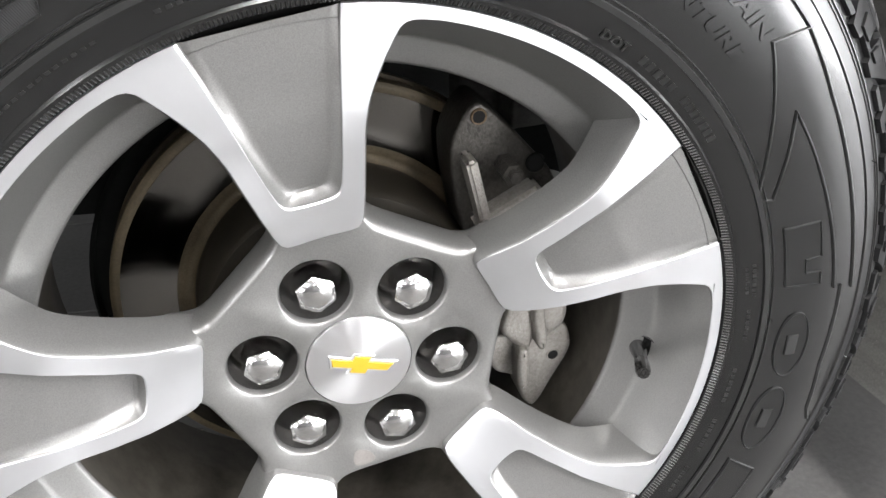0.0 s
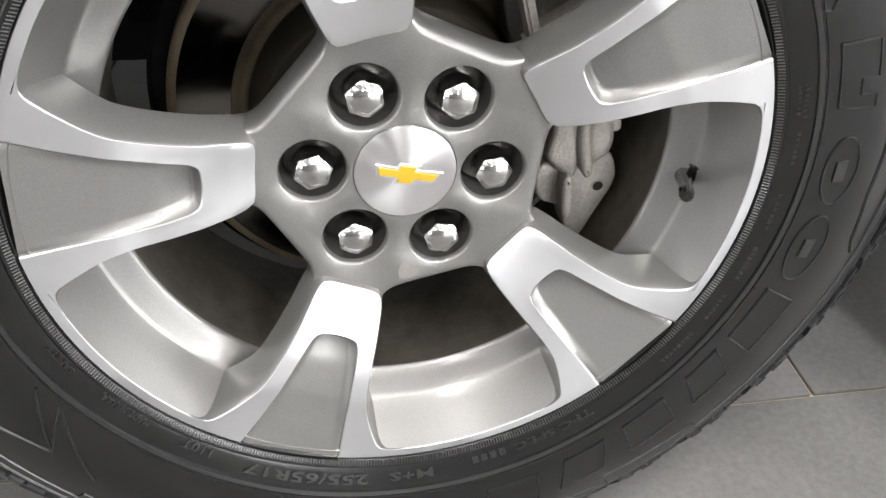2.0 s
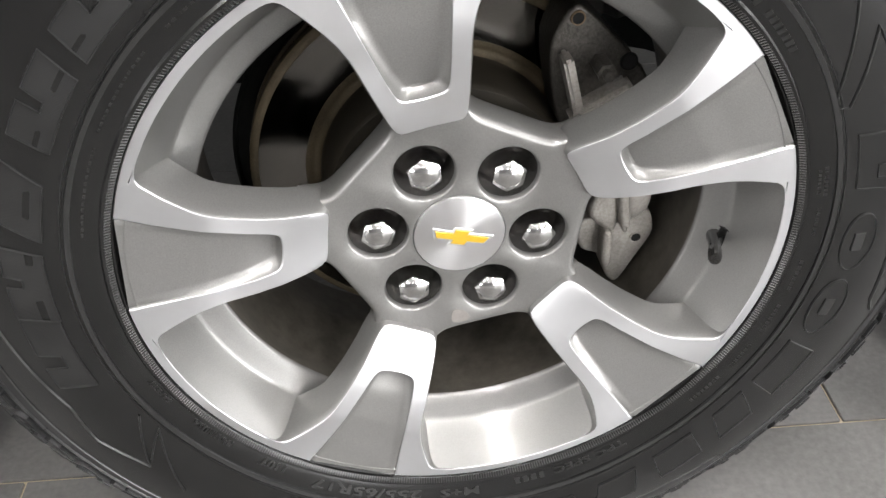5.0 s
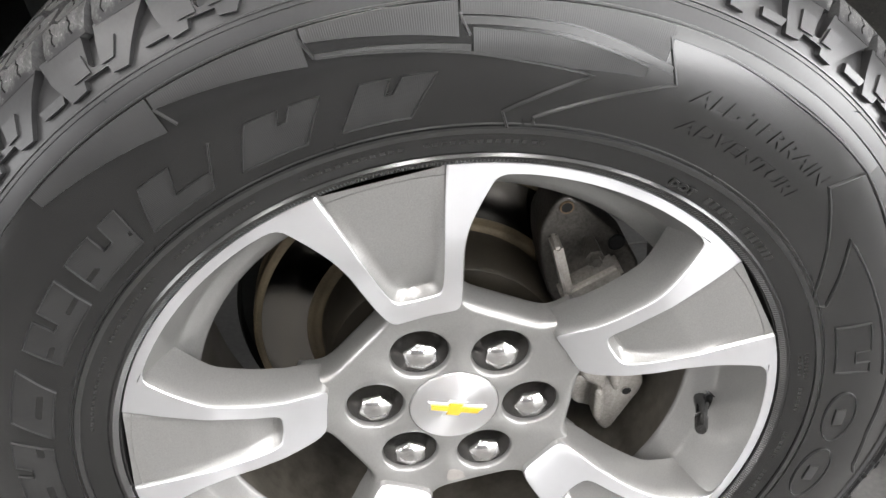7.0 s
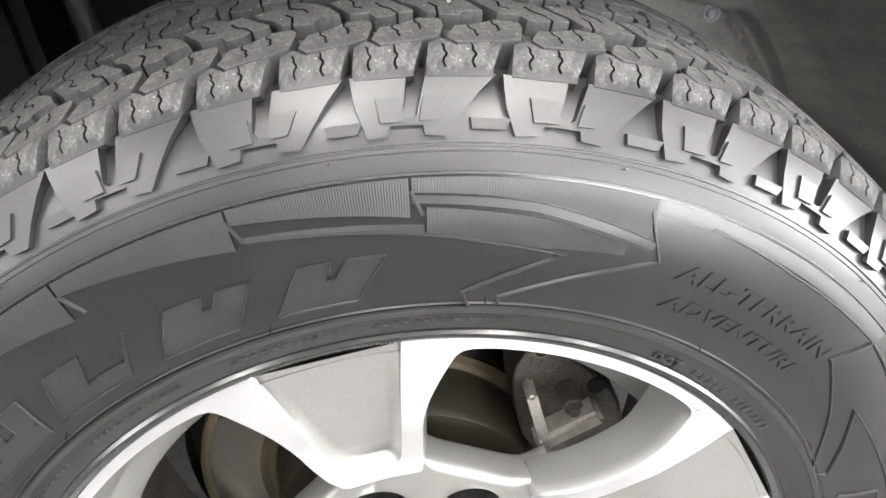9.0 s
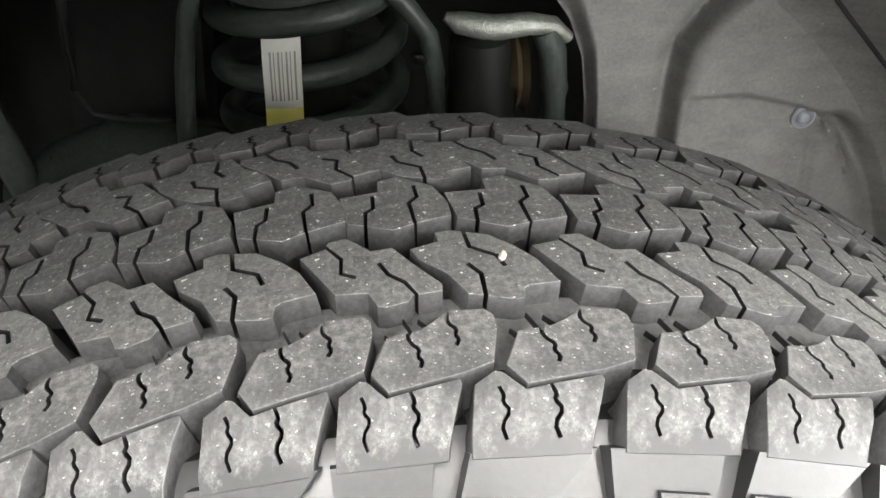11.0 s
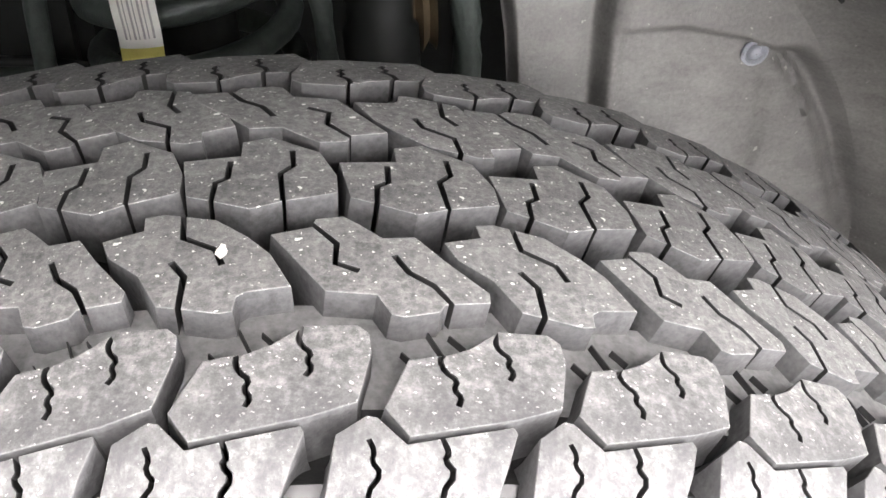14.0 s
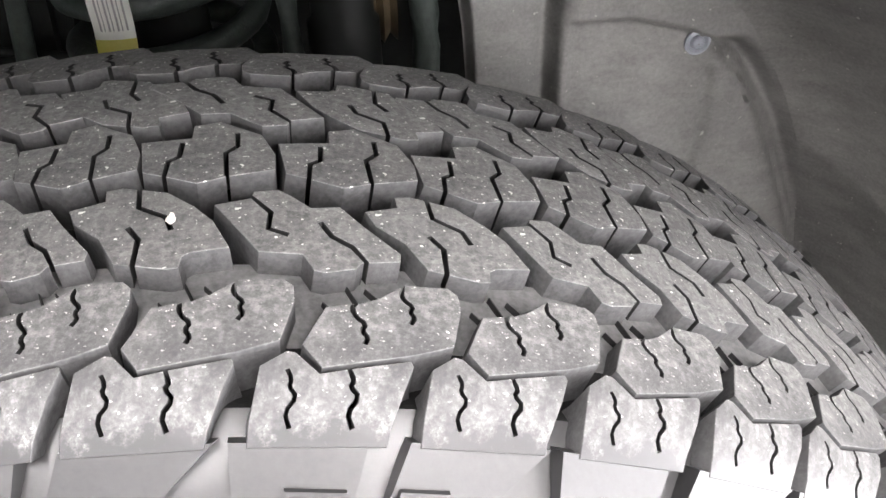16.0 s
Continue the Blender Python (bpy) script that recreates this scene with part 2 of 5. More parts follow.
ROTORMAT = varied("bare_iron_disc", (0.072, 0.069, 0.063), (0.115, 0.109, 0.100), 16, (0.09, 0.16), 1.0, 0.0001, 700)
HATIRON = varied("dark_brown_iron", (0.007, 0.0056, 0.0036), (0.023, 0.0186, 0.0115), 45, (0.45, 0.7), 0.2, 0.0004)
RUST = varied("light_rust", (0.075, 0.045, 0.022), (0.20, 0.15, 0.09), 45, (0.6, 0.8), 0.3, 0.0004)
BRACKET = varied("dark_cast_iron", (0.028, 0.026, 0.023), (0.11, 0.104, 0.095), 30, (0.3, 0.5), 0.7, 0.0010, 420)
CASTIRON = varied("cast_iron", (0.24, 0.225, 0.205), (0.46, 0.44, 0.41), 40, (0.45, 0.65), 0.7, 0.0012, 420)
BARREL = varied("dusty_barrel_paint", (0.036, 0.032, 0.026), (0.115, 0.105, 0.089), 6, (0.34, 0.5), 0.2, 0.0003)
MARGIN = varied("rusty_margin", (0.040, 0.030, 0.016), (0.105, 0.082, 0.050), 45, (0.5, 0.7), 0.3, 0.0004)
# Lip paint is lightened to imitate the light its rolled edge catches.
LITLIPPAINT = varied("lightened_lip_paint", (0.022, 0.024, 0.025), (0.040, 0.042, 0.044), 30, (0.34, 0.44), 0.0, 0.0002)
BODYPAINT = varied("dark_body_paint", (0.0015, 0.0045, 0.0055), (0.0025, 0.006, 0.007), 4, (0.05, 0.09), 0.0, coat=0.0)
LABELWHITE = varied("label_paper", (0.84, 0.84, 0.79), (0.91, 0.91, 0.87), 60, (0.4, 0.5))
LABELYELLOW = varied("label_yellow", (0.72, 0.66, 0.16), (0.82, 0.76, 0.24), 60, (0.5, 0.6))
INK = varied("label_ink", (0.26, 0.26, 0.25), (0.36, 0.36, 0.35), 90, (0.5, 0.6))
PEBBLE = varied("pale_stone", (0.22, 0.205, 0.185), (0.30, 0.28, 0.26), 300, (0.6, 0.8))
BOOT = varied("brown_bellows_rubber", (0.022, 0.016, 0.009), (0.07, 0.052, 0.03), 60, (0.4, 0.6), spec=0.3)
ALLOY = varied("knurled_alloy", (0.16, 0.165, 0.15), (0.36, 0.37, 0.34), 160, (0.35, 0.55), 0.8, 0.0015, 700)
TILE = varied("stone_tile", (0.085, 0.0838, 0.0812), (0.155, 0.152, 0.1476), 5, (0.30, 0.42), 0, 0.0005, 130)
GROUT = varied("beige_grout", (0.34, 0.285, 0.19), (0.46, 0.39, 0.28), 40, (0.7, 0.9))
CEILINGPAINT = varied("white_ceiling_paint", (0.55, 0.55, 0.55), (0.62, 0.62, 0.62), 1.5, (0.6, 0.8))
WALLPAINT = varied("grey_wall_paint", (0.13, 0.13, 0.132), (0.17, 0.17, 0.172), 1.5, (0.6, 0.8))
LAMPHOUSE = varied("lamp_housing", (0.7, 0.7, 0.7), (0.8, 0.8, 0.8), 5, (0.4, 0.5))


# ---------------------------------------------------------------- building helpers
HUB = Vector((0.0, 0.0, 0.367))


def thing(name, base, label, category, group="", kind=""):
    e = new(name)
    e.empty_display_size = 0.05
    e.location = base
    return tagged(e, label, category, group, kind)


def root_of(ob):
    while ob.parent:
        ob = ob.parent
    return ob


def part(name, bm, material, parent=None, label="", smooth=35, origin=None):
    me = bpy.data.meshes.new(name)
    bmesh.ops.recalc_face_normals(bm, faces=bm.faces)
    bm.to_mesh(me)
    bm.free()
    for m in material if isinstance(material, (list, tuple)) else (material,):
        me.materials.append(m)
    if smooth:
        me.polygons.foreach_set("use_smooth", [True] * len(me.polygons))
        me.set_sharp_from_angle(angle=radians(smooth))
    ob = new(name, me)
    if parent:
        ob.parent = parent
        ob.matrix_parent_inverse = Matrix.Translation(-Vector(root_of(parent).location)) if parent.type == "EMPTY" else Matrix.Identity(4)
    if label:
        tagged(ob, label)
    return ob


def loft(bm, rings, close=True, mat_index=0):
    """Faces between rings of points of the same count."""
    vs = [[bm.verts.new(p) for p in ring] for ring in rings]
    for a, b in zip(vs, vs[1:]):
        n = len(a)
        for i in range(n if close else n - 1):
            j = (i + 1) % n
            f = bm.faces.new((a[i], a[j], b[j], b[i]))
            f.material_index = mat_index
    return vs


def polar(r, th, y):
    """A point of the wheel: th in degrees clockwise from the top, seen from outside."""
    a = radians(th)
    return Vector((r * math.sin(a), y, HUB.z + r * math.cos(a)))


def ccw(r, a, y):
    """The same with the angle counted from +x upwards."""
    return Vector((r * math.cos(radians(a)), y, HUB.z + r * math.sin(radians(a))))


def revolved(bm, prof, n=180, mat_index=0):
    return loft(bm, [[polar(r, 360.0 * i / n, y) for i in range(n)] for r, y in prof], True, mat_index)


def tube(bm, pts, rad, n=10, mat_index=0, cap=True):
    """A round bar along a line of points; rad is one radius or one for each point."""
    pts = [Vector(p) for p in pts]
    rings = []
    up = Vector((0, 0, 1))
    for i, p in enumerate(pts):
        d = (pts[min(i + 1, len(pts) - 1)] - pts[max(i - 1, 0)]).normalized()
        side = d.cross(up)
        if side.length < 0.05:
            side = d.cross(Vector((0, 1, 0)))
        side.normalize()
        top = side.cross(d)
        r = rad[i] if isinstance(rad, (list, tuple)) else rad
        rings.append([p + r * (math.cos(2 * math.pi * k / n) * side + math.sin(2 * math.pi * k / n) * top) for k in range(n)])
    vs = loft(bm, rings, True, mat_index)
    if cap:
        for ring in (vs[0], vs[-1]):
            bm.faces.new(ring).material_index = mat_index
    return vs


def box(bm, centre, size, turn=None, bevel=0.0, mat_index=0):
    """A box with bevelled edges."""
    made = bmesh.ops.create_cube(bm, size=1.0)["verts"]
    m = Matrix.Translation(centre) @ (turn or Matrix.Identity(4)) @ Matrix.Diagonal((*size, 1))
    bmesh.ops.transform(bm, matrix=m, verts=made)
    faces = {f for v in made for f in v.link_faces}
    for f in faces:
        f.material_index = mat_index
    if bevel:
        edges = {e for v in made for e in v.link_edges}
        bmesh.ops.bevel(bm, geom=list(edges), offset=bevel, segments=2, affect="EDGES")


def inside(p, poly):
    hit = False
    for a, b in zip(poly, poly[1:] + poly[:1]):
        if (a[1] > p[1]) != (b[1] > p[1]) and p[0] < a[0] + (b[0] - a[0]) * (p[1] - a[1]) / (b[1] - a[1]):
            hit = not hit
    return hit


def fill(bm, loops, mat_index=0):
    """Triangles that fill a flat outline with holes; loops are lists of (bmesh vert, 2D place)."""
    every = [v for loop in loops for v, _ in loop]
    flat = [(q[0] * 1000, q[1] * 1000) for loop in loops for _, q in loop]
    edges, start = [], 0
    for loop in loops:
        n = len(loop)
        edges += [(start + i, start + (i + 1) % n) for i in range(n)]
        start += n
    polys = [[(q[0] * 1000, q[1] * 1000) for _, q in loop] for loop in loops]
    verts, _, faces, orig, _, _ = delaunay([Vector(q) for q in flat], edges, [], 0, 1e-5)
    for f in faces:
        c = (sum(verts[i][0] for i in f) / 3, sum(verts[i][1] for i in f) / 3)
        if sum(inside(c, q) for q in polys) % 2 == 0 or any(not orig[i] for i in f):
            continue
        try:
            bm.faces.new([every[orig[i][0]] for i in f]).material_index = mat_index
        except ValueError:
            pass


def inset(poly, d):
    """A closed 2D outline moved inwards by d."""
    area = sum(a[0] * b[1] - b[0] * a[1] for a, b in zip(poly, poly[1:] + poly[:1]))
    s = 1.0 if area > 0 else -1.0
    out = []
    n = len(poly)
    for i in range(n):
        p0, p1, p2 = Vector(poly[i - 1]), Vector(poly[i]), Vector(poly[(i + 1) % n])
        e1, e2 = (p1 - p0).normalized(), (p2 - p1).normalized()
        n1, n2 = Vector((-e1.y, e1.x)) * s, Vector((-e2.y, e2.x)) * s
        b = n1 + n2
        k = max(b.length_squared / 2, 0.35)
        out.append(tuple(p1 + b * (d / k)))
    return out


def thick_line(pts, w):
    """A closed outline of width w round an open 2D line."""
    left, right = [], []
    for i, p in enumerate(pts):
        a, b = Vector(pts[max(i - 1, 0)]), Vector(pts[min(i + 1, len(pts) - 1)])
        d = (b - a).normalized()
        nrm = Vector((-d.y, d.x)) * (w / 2)
        left.append(tuple(Vector(p) + nrm))
        right.append(tuple(Vector(p) - nrm))
    return left + right[::-1]


# ---------------------------------------------------------------- the tyre's outer surface
CROWN_Y, CROWN_R = 0.0675, 0.3805


def crown(y):
    return CROWN_R - 0.66 * (y - CROWN_Y) ** 2 - 1.6 * max(0.0, y - 0.112) ** 2


def make_profile():
    """Outer profile, as (distance along it, radius, y), from the far shoulder over the crown to the bead."""
    near = [(0.3735, -0.0165), (0.3675, -0.0230), (0.3600, -0.0280), (0.3520, -0.0325), (0.3400, -0.0380), (0.3315, -0.0412), (0.3250, -0.0435),
            (0.3100, -0.0470), (0.2950, -0.0485), (0.2800, -0.0475), (0.2600, -0.0437), (0.2450, -0.0395), (0.2360, -0.0360)]
    far = [(r, 2 * CROWN_Y - y) for r, y in near[:6]][::-1]
    top = [(crown(0.145 - 0.00388 * i), 0.145 - 0.00388 * i) for i in range(41)]
    pts = np.array(far + top + near)
    s = np.r_[0, np.cumsum(np.hypot(*np.diff(pts, axis=0).T))]
    zero = np.interp(0.010, -pts[:, 1], s)
    return s - zero, pts[:, 0], pts[:, 1]


PS, PR, PY = make_profile()


def s_of_y(y):
    return float(np.interp(-y, -PY[6:-10], PS[6:-10]))


def s_of_r(r):
    k = int(np.argmax(PR))
    return float(np.interp(-r, -PR[k:], PS[k:]))


def bulge(th, r):
    """How far the loaded sidewall stands out above the contact patch."""
    a = abs((th + 180) % 360 - 180)
    f = max(0.0, min(1.0, (a - 118) / 50))
    return 0.011 * f * f * (3 - 2 * f) * max(0.0, math.sin(math.pi * max(0.0, min(1.0, (r - 0.24) / 0.135))))


def skin(th, s, h=0.0):
    """A point at angle th and distance s along the profile, h above the rubber."""
    r, y = np.interp(s, PS, PR), np.interp(s, PS, PY)
    d = 0.002
    dr = np.interp(s + d, PS, PR) - np.interp(s - d, PS, PR)
    dy = np.interp(s + d, PS, PY) - np.interp(s - d, PS, PY)
    n = math.hypot(dr, dy)
    r, y = r + h * (-dy / n), y + h * (dr / n)
    p = polar(r, th, y - bulge(th, r))
    p.z = max(p.z, 0.0015)
    return p


# the pitch of the tread varies round the tyre; index 0 lies just right of the top
PITCH_I = [k + 0.125 for k in range(-6, 7)]
PITCH_TH = [-29.25, -24.4, -19.25, -13.9, -8.55, -3.32, 1.45, 6.69, 12.6, 18.33, 24.15, 29.6, 34.75]
LAPS = 64


def pitch_angle(u):
    """The angle of a place u on the tread, counted in pitches."""
    u = (u - PITCH_I[0]) % LAPS + PITCH_I[0]
    if u <= PITCH_I[-1]:
        return float(np.interp(u, PITCH_I, PITCH_TH))
    return PITCH_TH[-1] + (u - PITCH_I[-1]) * (360 + PITCH_TH[0] - PITCH_TH[-1]) / (LAPS - 12)


def nearest_edge(poly, p):
    """Distance from p to a closed outline, the edge's index and the foot point."""
    best = (9e9, 0, None)
    for i in range(len(poly)):
        a, b = Vector(poly[i]), Vector(poly[(i + 1) % len(poly)])
        f = max(0.02, min(0.98, (Vector(p) - a).dot(b - a) / (b - a).length_squared))
        q = a + (b - a) * f
        d = (Vector(p) - q).length
        if d < best[0]:
            best = (d, i, q)
    return best


def cut_slits(outline, sipes, wide):
    """Sipes that reach the edge become slits in the outline; the others are returned as holes."""
    area = sum(a[0] * b[1] - b[0] * a[1] for a, b in zip(outline, outline[1:] + outline[:1]))
    sign = 1.0 if area > 0 else -1.0
    marks, holes = [], []
    for line in sipes:
        d0, d1 = nearest_edge(outline, line[0]), nearest_edge(outline, line[-1])
        if min(d0[0], d1[0]) > 0.0026:
            holes.append(thick_line(line, wide))
            continue
        if d1[0] < d0[0]:
            line, d0 = line[::-1], d1
        line = [tuple(d0[2])] + list(line[1:])
        marks.append((d0[1], (Vector(d0[2]) - Vector(outline[d0[1]])).length, line))
    out, slit = [], []
    n = len(outline)
    for i in range(n):
        out.append(outline[i])
        slit.append(None)
        e = (Vector(outline[(i + 1) % n]) - Vector(outline[i])).normalized()
        away = Vector((e.y, -e.x)) * sign
        for _, _, line in sorted(m for m in marks if m[0] == i):
            shape = thick_line(line, wide)
            half = len(line)
            one, two = shape[:half], shape[half:][::-1]
            if (Vector(one[0]) - Vector(two[0])).dot(e) > 0:
                one, two = two, one
            mouth = Vector(line[0])
            one[0], two[0] = tuple(mouth - e * wide / 2), tuple(mouth + e * wide / 2)
            tour = one + two[::-1]
            out += tour
            slit += [away] + [Vector((0, 0))] * (len(tour) - 2) + [away]
    return out, slit, holes


def block_mesh(bm, outline, sipes, place, top=0.0, deep=0.0120, chamfer=0.00018, draft=0.0007, wide=0.0013, sipe_deep=0.006):
    """One rubber block. outline and sipes are in metres (along, across); place(x, s, h) lays them on the tyre."""
    full, slit, holes = cut_slits(outline, sipes, wide)
    plain = iter(inset(outline, -draft))
    lo = [next(plain) if k is None else tuple(Vector(p) + k * draft) for p, k in zip(full, slit)]
    top_edge = iter(inset(outline, chamfer))
    soft = inset(full, 0.00012)
    hi = [next(top_edge) if k is None else (tuple(Vector(p) - k * chamfer) if k.length > 0.5 else q) for p, q, k in zip(full, soft, slit)]
    ring = lambda poly, h: [bm.verts.new(place(x, s, h)) for x, s in poly]
    wider = iter(inset(outline, -draft * 2.0))
    foot = [next(wider) if k is None else tuple(Vector(p) + k * draft * 2.0) for p, k in zip(full, slit)]
    t, e, b, g = ring(hi, top), ring(full, top - chamfer), ring(lo, top - deep * 0.74), ring(foot, top - deep)
    n = len(full)
    for a, c in ((t, e), (e, b), (b, g)):
        for i in range(n):
            f = bm.faces.new((a[i], a[(i + 1) % n], c[(i + 1) % n], c[i]))
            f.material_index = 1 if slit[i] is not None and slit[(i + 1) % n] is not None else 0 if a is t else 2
    loops = [list(zip(t, hi))]
    for hole in holes:
        u, d = ring(hole, top), ring(hole, top - sipe_deep)
        m = len(hole)
        for i in range(m):
            bm.faces.new((u[i], u[(i + 1) % m], d[(i + 1) % m], d[i])).material_index = 1
        bm.faces.new(d).material_index = 1
        loops.append(list(zip(u, hole)))
    fill(bm, loops)


ARC = math.pi / 180 * 0.381


def row(pts, mid):
    """(angle, y in mm) pairs made metres (along, across) about the angle mid."""
    return [((a - mid) * ARC, s_of_y(y / 1000)) for a, y in pts]


def turned(pts):
    """The same row on the far half: the pattern is the same when turned half round."""
    return [(5.95 - a, 132.0 - y) for a, y in pts]


HEX = [(3.86, -3.1), (4.48, -9.2), (7.52, -5.1), (8.91, -1.9), (9.38, 9.6), (9.34, 14.5), (9.0, 16.6), (7.44, 16.4), (6.47, 11.5), (5.88, 9.7), (4.63, 8.1)]
HEX_S = [[(5.65, 9.8), (5.50, 8.0), (5.62, 5.3), (5.95, 3.3), (5.80, 1.2), (6.0, -0.6), (5.88, -2.5)], [(7.41, 15.2), (7.25, 13.4), (7.33, 11.3), (7.64, 9.4), (7.5, 7.6), (7.66, 5.9), (7.49, 4.0)]]
BLOCK_A = [(1.09, 42.9), (2.33, 45.9), (2.26, 50.3), (2.86, 51.3), (3.41, 50.5), (4.60, 48.7), (5.67, 42.8), (6.43, 37.1), (7.12, 27.2), (5.74, 25.6), (5.48, 24.2), (5.41, 20.4),
           (5.02, 19.9), (3.16, 22.4), (2.44, 31.5), (1.44, 37.3)]
BLOCK_A_S = [[(3.51, 50.0), (3.63, 42.7), (4.70, 38.6), (4.95, 33.8)], [(3.39, 35.0), (3.85, 30.5), (3.86, 22.7)]]
BLOCK_B = [(6.37, 43.5), (7.69, 46.3), (7.85, 49.2), (8.78, 50.4), (9.34, 47.5), (10.07, 43.2), (11.20, 44.2), (12.06, 37.1), (13.45, 27.4), (13.40, 24.5), (11.89, 23.0), (11.69, 20.9),
           (10.56, 19.1), (10.14, 19.8), (9.74, 25.2), (8.13, 25.9)]
BLOCK_B_S = [[(7.74, 46.9), (8.52, 40.6), (8.45, 34.3), (9.20, 32.1)], [(10.41, 37.3), (10.83, 32.1), (11.60, 28.5), (12.07, 23.9)]]
BLOCK_C = [(3.34, 57.8), (3.00, 72.4), (5.03, 74.4), (5.03, 80.9), (6.13, 83.5), (7.40, 78.6), (7.93, 76.8), (8.52, 66.9), (8.54, 59.5), (6.61, 55.5), (5.53, 52.6), (3.92, 56.4)]
BLOCK_C_S = [[(4.69, 71.8), (4.66, 64.8), (4.26, 62.7), (4.22, 56.0)], [(6.90, 77.0), (6.96, 70.3), (6.50, 66.7), (6.62, 55.9)]]
SHOULDER = [(3.38, -4.6), (3.66, -5.0), (4.40, -10.6), (7.38, -6.5), (7.45, -7.9), (7.15, -13.7), (6.70, -22.7), (6.62, -26.5), (2.20, -26.5), (2.24, -21.7), (2.55, -8.6)]
SHOULDER_S = [[(3.40, -9.6), (3.55, -12.0), (3.46, -13.6), (3.72, -15.8), (3.34, -19.1), (3.50, -22.5)], [(5.38, -10.4), (5.50, -12.2), (5.36, -13.4), (5.66, -15.7), (5.28, -19.2), (5.46, -22.5)]]


def wavy(line):
    """A zigzag line with its corners rounded."""
    out = [line[0]]
    for a, b in zip(line, line[1:]):
        out += [(a[0] * 0.75 + b[0] * 0.25, a[1] * 0.75 + b[1] * 0.25), (a[0] * 0.25 + b[0] * 0.75, a[1] * 0.25 + b[1] * 0.75)]
    return out[:1] + out[2:-1] + [line[-1]]


def s_mm(y):
    """Distance along the profile for a tread y in mm, carried on round the shoulder below -10."""
    return s_of_y(y / 1000) if y > -10 else (-10 - y) / 1000


def row_s(pts, mid):
    return [((a - mid) * ARC, s_mm(y)) for a, y in pts]


# kind: outline, sipes, middle angle, pitch index of that block, step in pitches, height
KINDS = {
    "shoulder": (row_s(SHOULDER, 6.5), [wavy(row_s(p, 6.5)) for p in SHOULDER_S], 1.125, 1, -0.0003, 0.0128),
    "hex": (row_s(HEX, 6.5), [wavy(row_s(p, 6.5)) for p in HEX_S], 1.125, 1, 0.0, 0.0135),
    "inner_a": (row(BLOCK_A, 4.1), [row(p, 4.1) for p in BLOCK_A_S], 0.645, 2, 0.0, 0.0135),
    "inner_b": (row(BLOCK_B, 9.8), [row(p, 9.8) for p in BLOCK_B_S], 1.67, 2, 0.0, 0.0135),
    "centre": (row(BLOCK_C, 5.75), [row(p, 5.75) for p in BLOCK_C_S], 0.98, 1, 0.0, 0.0135),
    "outer_a": (row(turned(BLOCK_A), 1.85), [row(turned(p), 1.85) for p in BLOCK_A_S], 0.20, 2, 0.0, 0.0135),
    "outer_b": (row(turned(BLOCK_B), -3.85), [row(turned(p), -3.85) for p in BLOCK_B_S], -0.83, 2, 0.0, 0.0135),
    "far_hex": (row(turned(HEX), -0.55), [row(turned(p), -0.55) for p in HEX_S], -0.25, 1, 0.0, 0.0135),
}


def tread_place(x, s, h):
    return skin(x / ARC, s, h)


# ---------------------------------------------------------------- the wheel
wheel = thing("wheel", (0, 0.07, 0), "two-tone alloy wheel with an all-terrain tyre on grey tiles", "wheel")


def tyre_body():
    """Carcass: sidewalls and the floor of the grooves."""
    prof = []
    end = s_of_r(0.3475)
    for s, y in zip(PS, PY):
        shallow = min(abs(y - 0.0135), abs(y - 0.1185)) < 0.0155
        if s > end:
            prof.append((s, 0.0))
        elif s < 0.004:
            prof.append((s, -0.0072 if shallow else -0.0130))
        else:
            prof.append((s, -0.0092 + 0.0092 * min(1.0, (s - 0.004) / (end - 0.004)) ** 1.3))
    bm = bmesh.new()
    n = 288
    rings = [[skin(360.0 * i / n, s, h) for i in range(n)] for s, h in prof]
    rings.append([polar(0.229, 360.0 * i / n, -0.026) for i in range(n)])
    vs = loft(bm, rings)
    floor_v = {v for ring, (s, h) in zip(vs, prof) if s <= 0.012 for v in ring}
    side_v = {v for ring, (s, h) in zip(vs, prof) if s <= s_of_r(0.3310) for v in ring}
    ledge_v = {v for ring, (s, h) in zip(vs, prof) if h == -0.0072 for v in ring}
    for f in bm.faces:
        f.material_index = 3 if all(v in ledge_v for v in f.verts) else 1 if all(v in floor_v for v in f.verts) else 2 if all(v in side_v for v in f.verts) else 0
    inner = [[polar(r, 360.0 * i / n, y) for i in range(n)] for r, y in ((0.352, 0.172), (0.30, 0.188), (0.24, 0.172), (0.222, 0.160))]
    for ring in inner:
        for p in ring:
            p.z = max(p.z, 0.0015)
    loft(bm, inner)
    return bm


tyre = part("tyre", tyre_body(), [RUBBER, SHADEFLOOR, LUGRUBBER, LEDGERUBBER], wheel, "black rubber all-terrain tyre with moulded sidewall", 40)


def local_pitch(u):
    a, b = pitch_angle(u - 0.5), pitch_angle(u + 0.5)
    return (b - a) % 360


